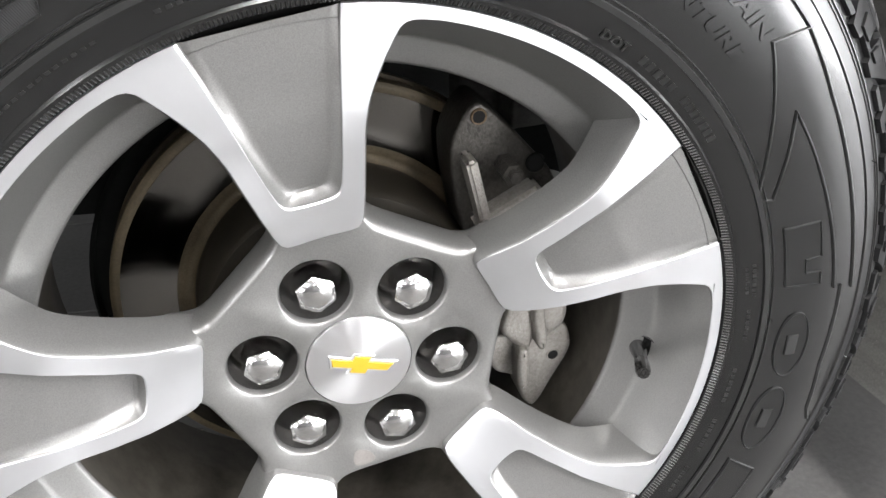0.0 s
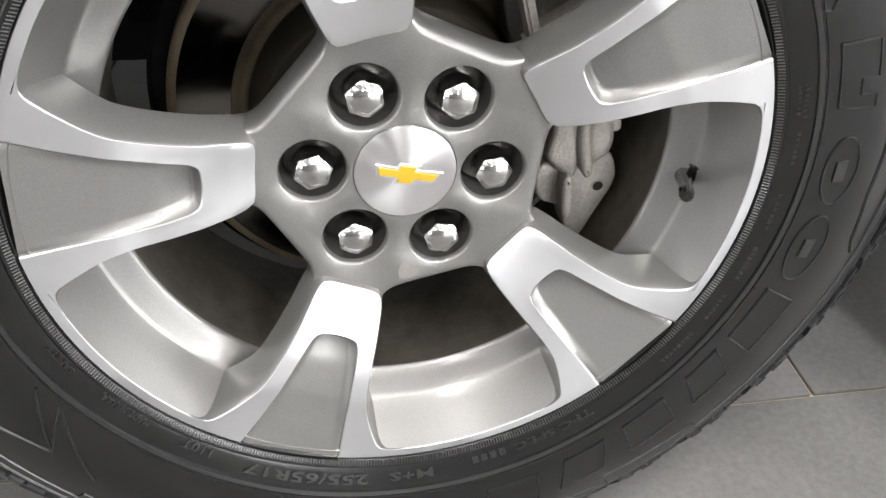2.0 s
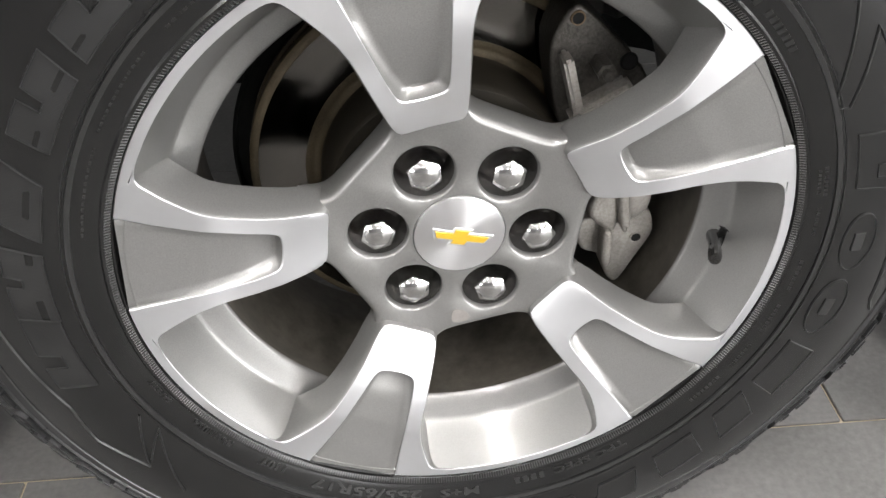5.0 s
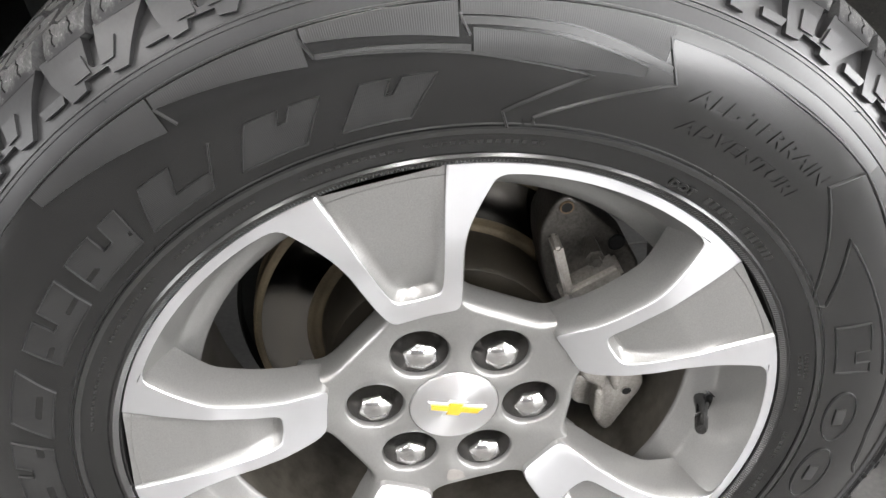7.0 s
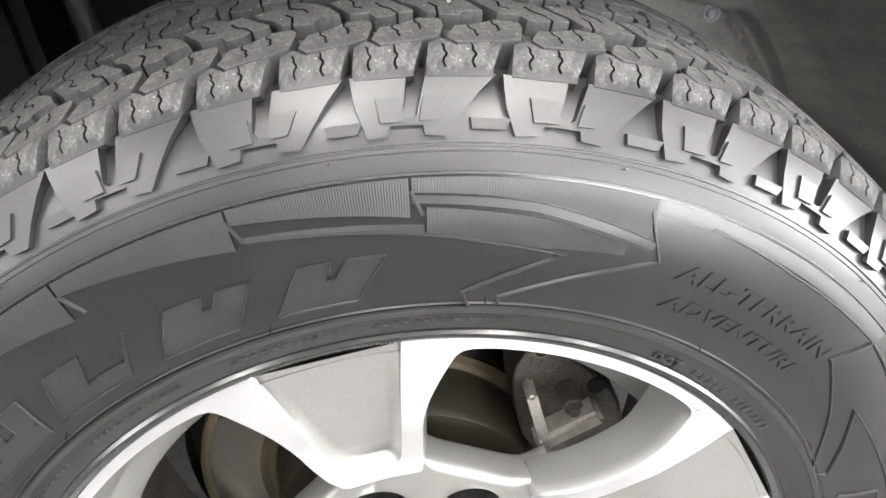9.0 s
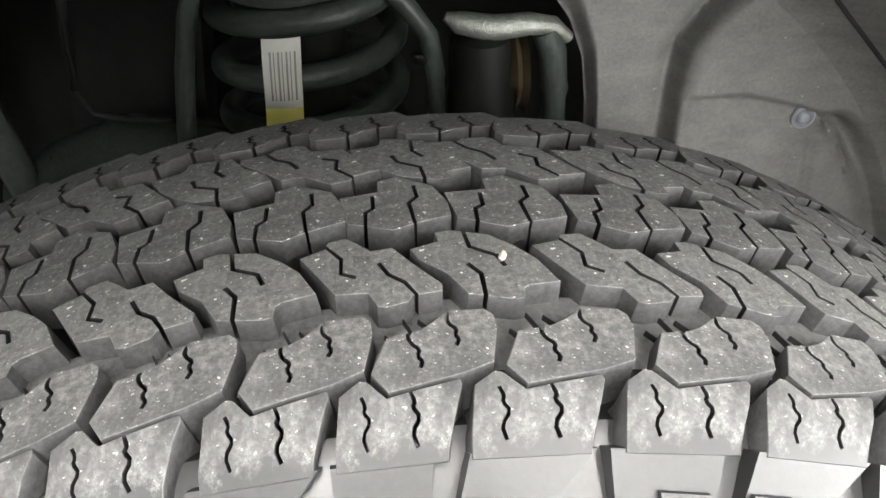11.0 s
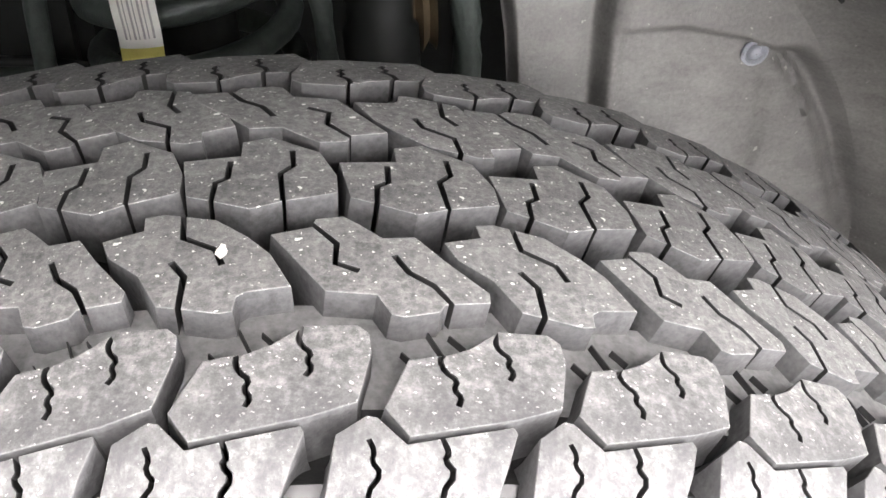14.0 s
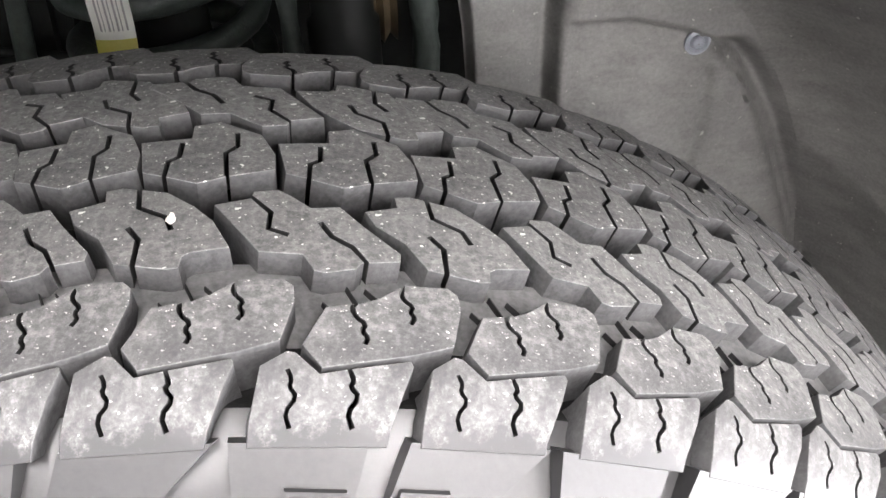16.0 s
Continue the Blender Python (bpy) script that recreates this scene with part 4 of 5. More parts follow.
def build_rim():
    rim = part("rim", barrel(), [PEWTER, BARREL], wheel, "pewter grey alloy rim with machined silver faces", 40)
    outer, pocket = spoke_curves()
    for k in range(5):
        turn = SPOKE0 - 72 * k
        W = lambda q, y, sg: wheel_point(q[0], sg * q[1], y, turn)
        # machined face: two arms joined at the inner end, with softened edges
        bm = bmesh.new()
        for sg in (1, -1):
            rings = []
            for o, p in zip(outer, pocket):
                ro, rp = math.hypot(*o), math.hypot(*p)
                o1 = (o[0] + (p[0] - o[0]) * 0.025, o[1] + (p[1] - o[1]) * 0.025)
                p1 = (p[0] + (o[0] - p[0]) * 0.03, p[1] + (o[1] - p[1]) * 0.03)
                row_ = [W(o, face_y(ro) + 0.0008, sg), W(o1, face_y(ro), sg)]
                for f in (0.25, 0.5, 0.75):
                    m = (o1[0] + (p1[0] - o1[0]) * f, o1[1] + (p1[1] - o1[1]) * f)
                    row_.append(W(m, face_y(math.hypot(*m)), sg))
                row_ += [W(p1, face_y(rp), sg), W(p, face_y(rp) + 0.0008, sg)]
                rings.append(row_)
            loft(bm, rings, False)
            # the ring between two windows, up to half way, and the corner to the arm
            n = 12
            ring_rows = []
            a_start = 9.4
            for i in range(n + 1):
                a = a_start + (36 - a_start) * i / n
                p, q = flat_xy(0.2270, 21.5), flat_xy(0.2338, 9.4)
                d = flat_xy(1.0, a)
                inner = 0.2270 if a > 21.5 else (p[0] * q[1] - p[1] * q[0]) / (d[0] * (q[1] - p[1]) - d[1] * (q[0] - p[0]))
                ring_rows.append([W(flat_xy(r, a), y, sg) for r, y in ((inner, face_y(inner) + (0.0006 if a > 21.5 else 0)), (inner + 0.0003, face_y(inner)), (0.2338, -0.0350), (0.2344, -0.0338), (0.2346, -0.0300))])
            loft(bm, ring_rows, False)
        bmesh.ops.remove_doubles(bm, verts=bm.verts, dist=0.00015)
        part("spoke_face", bm, SILVER, rim, "machined bright silver spoke face", 30)
        # painted pocket sunk in the face
        bm = bmesh.new()
        full = [(p, 1) for p in pocket] + [(p, -1) for p in pocket[::-1][1:]]
        walls = []
        for p, sg in full:
            r = math.hypot(*p)
            d = pocket_depth(r)
            cx = max(p[0], 0.126) if abs(p[1]) < 1e-6 else p[0]
            inn = lambda f: (cx + (0.1345 - 0.1276) * f * max(0, 1 - (r - 0.1276) / 0.03), p[1] * (1 - 0.36 * f * min(1, 0.022 / max(abs(p[1]), 0.004))))
            y = face_y(r)
            walls.append([W(p, y + 0.0007, sg), W(inn(0.10), y + 0.0018 + d * 0.10, sg), W(inn(0.45), y + d * 0.75, sg), W(inn(0.70), y + d * 0.97, sg), W(inn(1.0), y + d, sg)])
        vs = loft(bm, walls, False)
        edge = [v[-1] for v in vs]
        half = len(edge) // 2
        for i in range(half):
            a, b, c, d = edge[i], edge[i + 1], edge[-2 - i], edge[-1 - i]
            if len({a, b, c, d}) == 4:
                bm.faces.new((a, b, c, d))
        part("spoke_pocket", bm, PEWTER, rim, "pewter grey painted recess", 40)
        # painted walls of the windows, from the face back to the barrel
        bm = bmesh.new()
        for sg in (1, -1):
            rings = []
            for o in outer:
                r = math.hypot(*o)
                y = face_y(r)
                deep = float(np.interp(r, [0.096, 0.12, 0.18, 0.21, 0.23], [0.024, 0.030, 0.034, 0.040, 0.050]))
                if abs(o[1]) < 0.0215 and r < 0.105:
                    drop = [(0.0, y + 0.0008), (0.0006, y + 0.003), (0.0010, 0.006), (0.0010, 0.006), (0.0010, 0.006), (0.0010, 0.006)]
                    rings.append([W((o[0] - k, o[1]), yy, sg) for k, yy in drop])
                else:
                    g = lambda f: (o[0], o[1] + f)
                    rings.append([W(g(0), y + 0.0008, sg), W(g(0.0010), y + 0.0022, sg), W(g(0.0022), y + 0.010, sg), W(g(0.0052), y + deep - 0.003, sg), W(g(0.0052), y + deep, sg), W(g(-0.006), y + deep + 0.004, sg)])
            loft(bm, rings, False)
        part("spoke_wall", bm, PEWTER, rim, "pewter grey painted spoke side", 50)
    hub_face(rim)
    worn_patch(rim)
    return rim


def barrel():
    bm = bmesh.new()
    revolved(bm, [(0.2346, -0.0300), (0.2330, -0.0180)], 240)
    revolved(bm, [(0.2276, -0.0345), (0.2268, -0.0325), (0.2220, -0.0220), (0.2150, -0.0060), (0.2102, 0.0043), (0.2090, 0.0063), (0.2068, 0.0080), (0.1980, 0.0133), (0.1918, 0.0170), (0.1903, 0.0185), (0.1898, 0.0205)], 240)
    revolved(bm, [(0.1898, 0.0205), (0.1903, 0.0230), (0.1935, 0.0300), (0.1955, 0.0500), (0.1925, 0.0900), (0.1915, 0.1000), (0.1945, 0.1150), (0.2000, 0.1550), (0.2190, 0.1650)], 240, 1)
    return bm


LUG0 = 172.9


def hub_face(rim):
    """Painted hub plate with six nut holes and the bevel down into the windows."""
    bm = bmesh.new()
    y0 = 0.0035
    n = 360
    lug_r = 0.0225
    off_spoke = lambda a: min(abs((a - SPOKE0 - 72 * k + 180) % 360 - 180) for k in range(5))

    def outline(a, out):
        """Radius of the hub's edge: a straight side that curves up into the sides of the two spokes."""
        phi = max(off_spoke(a), 9.0)
        side = 0.0878 / math.cos(radians(36 - phi)) + out
        spoke = (0.0235 + 0.35 * out) / math.sin(radians(phi))
        k = 110.0
        return min(0.120, math.log(math.exp(k * side) + math.exp(k * spoke)) / k)

    edge = [outline(360 * i / n, 0.0) for i in range(n)]
    rim_v = [bm.verts.new(ccw(edge[i], 360 * i / n, y0)) for i in range(n)]
    loops = [[(v, flat_xy(edge[i], 360 * i / n)) for i, v in enumerate(rim_v)]]
    cap_v = [bm.verts.new(ccw(0.0345, 360 * i / 64, y0)) for i in range(64)]
    loops.append([(v, flat_xy(0.0345, 360 * i / 64)) for i, v in enumerate(cap_v)])
    cap_in = [bm.verts.new(ccw(0.0343, 360 * i / 64, 0.012)) for i in range(64)]
    for i in range(64):
        bm.faces.new((cap_v[i], cap_v[(i + 1) % 64], cap_in[(i + 1) % 64], cap_in[i]))
    for k in range(6):
        cx, cz = flat_xy(0.0600, LUG0 + 60 * k)
        m = 40
        prev = None
        for r, y in ((lug_r + 0.0012, y0), (lug_r, y0 + 0.0012), (lug_r - 0.0010, y0 + 0.005), (lug_r - 0.0030, 0.032), (0.0, 0.034)):
            if r == 0.0:
                c = bm.verts.new((cx, y, HUB.z + cz))
                for i in range(m):
                    bm.faces.new((prev[i], prev[(i + 1) % m], c))
                break
            ring = [bm.verts.new((cx + r * math.cos(2 * math.pi * i / m), y, HUB.z + cz + r * math.sin(2 * math.pi * i / m))) for i in range(m)]
            if prev is None:
                loops.append([(v, (v.co.x, v.co.z - HUB.z)) for v in ring])
            else:
                for i in range(m):
                    bm.faces.new((prev[i], prev[(i + 1) % m], ring[(i + 1) % m], ring[i]))
            prev = ring
        bm.faces.ensure_lookup_table()
    # Walls of the nut holes get a darker metal that imitates the shade inside.
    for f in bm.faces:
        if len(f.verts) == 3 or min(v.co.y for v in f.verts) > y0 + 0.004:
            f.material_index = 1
    fill(bm, loops)
    # bevel and wall between the spokes
    rows = [rim_v]
    for out, y in ((0.0010, 0.0036), (0.0024, 0.0041), (0.0040, 0.0052), (0.0054, 0.0071), (0.0064, 0.0098), (0.0070, 0.0135), (0.0082, 0.0240), (0.0078, 0.0262), (0.0000, 0.0300)):
        ring = []
        for i in range(n):
            ring.append(bm.verts.new(ccw(outline(360 * i / n, out), 360 * i / n, y)))
        rows.append(ring)
    for a, b in zip(rows, rows[1:]):
        for i in range(n):
            bm.faces.new((a[i], a[(i + 1) % n], b[(i + 1) % n], b[i]))
    part("hub_plate", bm, [PEWTER, HOLESHADE], rim, "pewter grey painted hub plate, nut holes darkened as if shaded", 60)


def worn_patch(rim):
    """A dull spot where a sticker was peeled off the hub."""
    bm = bmesh.new()
    ring = rounded([(-0.0076, 0.2943), (0.0043, 0.2905), (0.0086, 0.2800), (-0.0090, 0.2768)], 2)
    t, b = [bm.verts.new((x, 0.00335, z)) for x, z in inset(ring, 0.0004)], [bm.verts.new((x, 0.0037, z)) for x, z in ring]
    for i in range(len(ring)):
        j = (i + 1) % len(ring)
        bm.faces.new((t[i], t[j], b[j], b[i]))
    bm.faces.new(t)
    part("worn_patch", bm, RESIDUE, rim, "dull glue spot of a peeled sticker", 40)


def lug_nut(k):
    cx, cz = flat_xy(0.0600, LUG0 + 60 * k)
    tilt = 17 * k + 12
    bm = bmesh.new()
    rings = []
    for r, y, n in ((0.0134, 0.0330, 6), (0.0134, 0.0030, 6), (0.0127, 0.0010, 6), (0.0060, -0.0020, 6), (0.0030, -0.0025, 6)):
        rings.append([Vector((cx + r * math.cos(2 * math.pi * i / n + radians(tilt)), y, HUB.z + cz + r * math.sin(2 * math.pi * i / n + radians(tilt)))) for i in range(n)])
    vs = loft(bm, rings)
    bm.faces.new(vs[-1])
    bmesh.ops.bevel(bm, geom=[e for e in bm.edges if not e.is_boundary], offset=0.0006, segments=2, affect="EDGES")
    nut = part("lug_nut", bm, CHROME, wheel, "bright chrome domed hexagon lug nut", 40)
    bm = bmesh.new()
    loft(bm, [[Vector((cx + r * math.cos(2 * math.pi * i / 32), y, HUB.z + cz + r * math.sin(2 * math.pi * i / 32))) for i in range(32)] for r, y in ((0.0128, 0.0170), (0.0150, 0.0210), (0.0188, 0.0250), (0.0190, 0.0335))])
    part("nut_collar", bm, CHROME, nut)


def centre_cap():
    bm = bmesh.new()
    vs = revolved(bm, [(0.0340, 0.0110), (0.0340, 0.0035), (0.0336, 0.0026), (0.0325, 0.0022), (0.0240, 0.0012), (0.0120, 0.0004), (0.0030, 0.0001)], 96)
    bm.faces.new(vs[-1])
    cap = part("centre_cap", bm, CAPMETAL, wheel, "round spun aluminium centre cap", 40)
    cross = [(-0.0202, 0.0034), (-0.0062, 0.0034), (-0.0050, 0.0068), (0.0068, 0.0068), (0.0057, 0.0034), (0.0226, 0.0034), (0.0188, -0.0034), (0.0062, -0.0034), (0.0050, -0.0070), (-0.0066, -0.0070), (-0.0055, -0.0034), (-0.0182, -0.0034)]
    for name, grow, y, m, label in (("emblem_border", 0.0011, -0.0003, SILVER, "thin silver emblem border"), ("emblem", -0.0006, -0.0010, GOLD, "gold emblem")):
        pts = inset(cross, -grow)
        c, s = math.cos(radians(-15)), math.sin(radians(-15))
        pts = [(x * c - z * s, x * s + z * c) for x, z in pts]
        bm = bmesh.new()
        hi = inset(pts, 0.0004)
        t = [bm.verts.new((x, y, HUB.z + z)) for x, z in hi]
        b = [bm.verts.new((x, y + 0.0006, HUB.z + z)) for x, z in pts]
        d = [bm.verts.new((x, 0.0025, HUB.z + z)) for x, z in pts]
        n = len(pts)
        for p, q in ((t, b), (b, d)):
            for i in range(n):
                bm.faces.new((p[i], p[(i + 1) % n], q[(i + 1) % n], q[i]))
        fill(bm, [list(zip(t, hi))])
        part(name, bm, m, cap, label, 30)


def valve():
    bm = bmesh.new()
    n = 28
    seat, nrm, u = Vector((0.2054, 0.0074, 0.3345)), Vector((-0.74, -0.66, 0.116)).normalized(), Vector((-0.655, 0.748, 0.103)).normalized()
    v = nrm.cross(u)
    vs = loft(bm, [[seat + nrm * h + r * (math.cos(2 * math.pi * i / n) * u * 0.0128 + math.sin(2 * math.pi * i / n) * v * 0.0112) for i in range(n)] for r, h in ((1.0, -0.0040), (1.0, 0.0010), (0.94, 0.0013), (0.88, 0.0007), (0.4, 0.0007))])
    bm.faces.new(vs[-1])
    # Flat black disc laid on the rim in place of a hollow's dark inside.
    part("valve_recess_disc", bm, GLOSSBLACK, wheel, "flat black disc standing in for the recess round the valve", 40)
    a, b = Vector((0.2035, 0.0110, 0.3350)), Vector((0.1862, -0.0290, 0.3440))
    bm = bmesh.new()
    d = b - a
    tube(bm, [a - d * 0.1, a, a + d * 0.12, a + d * 0.3, a + d * 0.62], [0.0070, 0.0068, 0.0064, 0.0050, 0.0044], 20)
    stem = part("valve_stem", bm, GLOSSBLACK, wheel, "black rubber tyre valve stem", 40)
    bm = bmesh.new()
    n = 24
    rings = []
    side, up = d.normalized().orthogonal().normalized(), d.normalized().cross(d.normalized().orthogonal().normalized())
    for f, r in ((0.60, 0.0050), (0.64, 0.0053), (0.95, 0.0051), (1.0, 0.0040)):
        rings.append([a + d * f + (r - (0.0004 if i % 2 and f < 0.96 else 0)) * (math.cos(2 * math.pi * i / n) * side + math.sin(2 * math.pi * i / n) * up) for i in range(n)])
    vs = loft(bm, rings)
    bm.faces.new(vs[-1])
    part("valve_cap", bm, VALVECAP, stem, "ribbed dark valve cap", 30)


# ---------------------------------------------------------------- brake
def brake_rotor():
    rotor = thing("brake_rotor", (0, 0.1, 0.367 - 0.156), "bare iron vented brake disc with a rusty rim", "brake disc")
    bm = bmesh.new()
    revolved(bm, [(0.1120, 0.0971), (0.1180, 0.0970), (0.1350, 0.0972), (0.1480, 0.0970), (0.1492, 0.0971)], 160)
    part("friction_face", bm, ROTORMAT, rotor, "swept grey iron face", 40)
    bm = bmesh.new()
    revolved(bm, [(0.1492, 0.0971), (0.1496, 0.0976), (0.1515, 0.0974), (0.1535, 0.0974), (0.1560, 0.0990), (0.1565, 0.1060), (0.1540, 0.1075)], 160)
    revolved(bm, [(0.1540, 0.1180), (0.1565, 0.1190), (0.1560, 0.1270), (0.1100, 0.1280)], 160)
    part("rotor_edge", bm, MARGIN, rotor, "rust-brown disc edge", 40)
    bm = bmesh.new()
    revolved(bm, [(0.1120, 0.0971), (0.1115, 0.0977), (0.1075, 0.0975), (0.1065, 0.0982), (0.1030, 0.0985), (0.1015, 0.0975), (0.1000, 0.0960)], 160)
    part("inner_margin", bm, MARGIN, rotor, "olive-brown inner margin", 40)
    bm = bmesh.new()
    for k in range(48):
        a = 360 * k / 48
        loft(bm, [[ccw(r, a - 0.6, y) for y in (0.1070, 0.1185)] + [ccw(r, a + 0.6, y) for y in (0.1185, 0.1070)] for r in (0.115, 0.1545)])
    part("cooling_vanes", bm, RUST, rotor, "", 30)
    bm = bmesh.new()
    revolved(bm, [(0.1000, 0.0960), (0.0975, 0.0900), (0.0965, 0.0560), (0.0935, 0.0520), (0.0300, 0.0510)], 120)
    part("rotor_hat", bm, HATIRON, rotor, "brown-tinged disc hat", 40)
    shield = thing("dust_shield", (0, 0.14, 0.2), "black pressed steel brake dust shield behind the disc", "brake shield")
    bm = bmesh.new()
    n = 90
    rows = []
    for r, y in ((0.168, 0.118), (0.171, 0.124), (0.168, 0.136), (0.12, 0.140), (0.06, 0.139)):
        rows.append([ccw(r, 70 + 245 * i / n, y) for i in range(n + 1)])
    loft(bm, rows, False)
    part("shield_plate", bm, UNDER, shield, "", 40)


def rounded(outline, times=2):
    """A closed outline with its corners cut round."""
    p = [Vector(q) for q in outline]
    for _ in range(times):
        p = [q for a, b in zip(p, p[1:] + p[:1]) for q in (a * 0.78 + b * 0.22, a * 0.22 + b * 0.78)]
    return [tuple(q) for q in p]


def plate_between(bm, outline, y0, y1, bevel=0.002):
    """A cast plate with the outline (x, z) between two depths, edges rounded."""
    rings = []
    for k in range(5):
        a = radians(90 * k / 4)
        flat = inset(outline, bevel * (1 - math.sin(a)))
        rings.append(([bm.verts.new((x, y0 + bevel * (1 - math.cos(a)), z)) for x, z in flat], flat))
    rings.append(([bm.verts.new((x, y1, z)) for x, z in outline], outline))
    n = len(outline)
    for (p, _), (q, _) in zip(rings, rings[1:]):
        for i in range(n):
            bm.faces.new((p[i], p[(i + 1) % n], q[(i + 1) % n], q[i]))
    fill(bm, [list(zip(*rings[0]))])


def round_hole(bm, x, z, y, r, deep):
    n = 20
    rings = [[Vector((x + q * math.cos(2 * math.pi * i / n), yy, z + q * math.sin(2 * math.pi * i / n))) for i in range(n)] for q, yy in ((r * 1.35, y + 0.001), (r * 1.25, y - 0.0008), (r, y - 0.0006), (r * 0.95, y + deep))]
    vs = loft(bm, rings)
    bm.faces.new(vs[-1])


def pin_hole(parent, x, z, y, r, material, label):
    """A boss: a collar round a flat black disc painted as the bore's dark depth."""
    bm = bmesh.new()
    round_hole(bm, x, z, y, r, 0.012)
    boss = part("pin_boss", bm, material, parent, label, 40)
    bm = bmesh.new()
    n = 20
    bm.faces.new([bm.verts.new((x + r * math.cos(2 * math.pi * i / n), y - 0.0005, z + r * math.sin(2 * math.pi * i / n))) for i in range(n)])
    part("bore", bm, SIPE, boss, "flat black disc painted as the bore's dark depth", 0)


def brake_caliper():
    cal = thing("brake_caliper", (0.13, 0.07, 0.28), "grey cast iron brake caliper with bracket over the disc", "brake caliper")
    bm = bmesh.new()
    plate_between(bm, rounded([(0.0800, 0.4900), (0.0900, 0.5090), (0.0985, 0.5155), (0.1080, 0.5090), (0.1280, 0.4880), (0.1560, 0.4560), (0.1640, 0.4180), (0.1500, 0.3900), (0.1150, 0.3950), (0.0900, 0.4180), (0.0830, 0.4500), (0.0800, 0.4700)], 1), 0.054, 0.090, 0.003)
    part("bracket", bm, BRACKET, cal, "dark cast bracket plate", 45)
    pin_hole(cal, 0.0985, 0.5050, 0.0535, 0.0042, RUST, "rusty pin hole")
    pin_hole(cal, 0.1385, 0.4690, 0.0535, 0.0052, UNDER, "dark bore")
    bm = bmesh.new()
    box(bm, (0.0945, 0.046, 0.4600), (0.0075, 0.022, 0.046), Matrix.Rotation(radians(-14), 4, "Y"), 0.0022)
    part("stiffening_rib", bm, CASTIRON, cal, "", 45)
    bm = bmesh.new()
    box(bm, (0.1180, 0.047, 0.4420), (0.050, 0.020, 0.014), Matrix.Rotation(radians(-28), 4, "Y"), 0.003)
    part("stiffening_rib", bm, CASTIRON, cal, "", 45)
    bm = bmesh.new()
    for r, y0, y1 in ((0.0072, 0.034, 0.054), (0.0042, 0.028, 0.036)):
        tube(bm, [(0.1165, y1, 0.4710), (0.1165, y0, 0.4710)], r, 6)
    part("bolt", bm, BRACKET, cal, "dark hexagon bolt head", 30)
    # castings that reach down over the disc
    for name, outline, y0, y1, b, label in (
            ("caliper_body", [(0.118, 0.3434), (0.121, 0.3560), (0.128, 0.4100), (0.146, 0.4100), (0.144, 0.3190), (0.137, 0.3183), (0.125, 0.3275), (0.1185, 0.3358)], 0.048, 0.095, 0.005, "pale rough cast body"),
            ("caliper_body", [(0.1480, 0.4100), (0.1700, 0.4080), (0.1690, 0.3600), (0.1715, 0.3452), (0.1682, 0.3334), (0.1535, 0.3242), (0.1480, 0.3260)], 0.050, 0.095, 0.006, "pale rough cast body"),
            ("stiffening_rib", [(0.1385, 0.4100), (0.1475, 0.4100), (0.1483, 0.3579), (0.1540, 0.3210), (0.1452, 0.3198), (0.1387, 0.3574)], 0.0415, 0.060, 0.0035, ""),
            ("bracket_foot", [(0.1115, 0.3270), (0.1343, 0.3285), (0.1546, 0.3322), (0.1706, 0.3330), (0.1765, 0.3236), (0.1798, 0.3056), (0.1664, 0.2810), (0.1516, 0.2510), (0.1398, 0.2640), (0.1366, 0.2868), (0.1140, 0.2955)], 0.058, 0.082, 0.003, "pale rough cast lower bracket"),
            ("hanging_finger", [(0.1298, 0.3230), (0.1392, 0.3230), (0.1405, 0.2910), (0.1388, 0.2850), (0.1340, 0.2845), (0.1315, 0.2890)], 0.043, 0.062, 0.0035, "")):
        bm = bmesh.new()
        plate_between(bm, rounded(outline), y0, y1, b)
        part(name, bm, CASTIRON, cal, label, 50)
    pin_hole(cal, 0.1641, 0.3029, 0.0578, 0.0042, CASTIRON, "pin hole")
    bm = bmesh.new()
    plate_between(bm, rounded([(0.1650, 0.3640), (0.1740, 0.3640), (0.1745, 0.3540), (0.1670, 0.3530)]), 0.050, 0.058, 0.002)
    part("clip_eye", bm, CASTIRON, cal, "", 45)
    cal.location.x -= 0.006


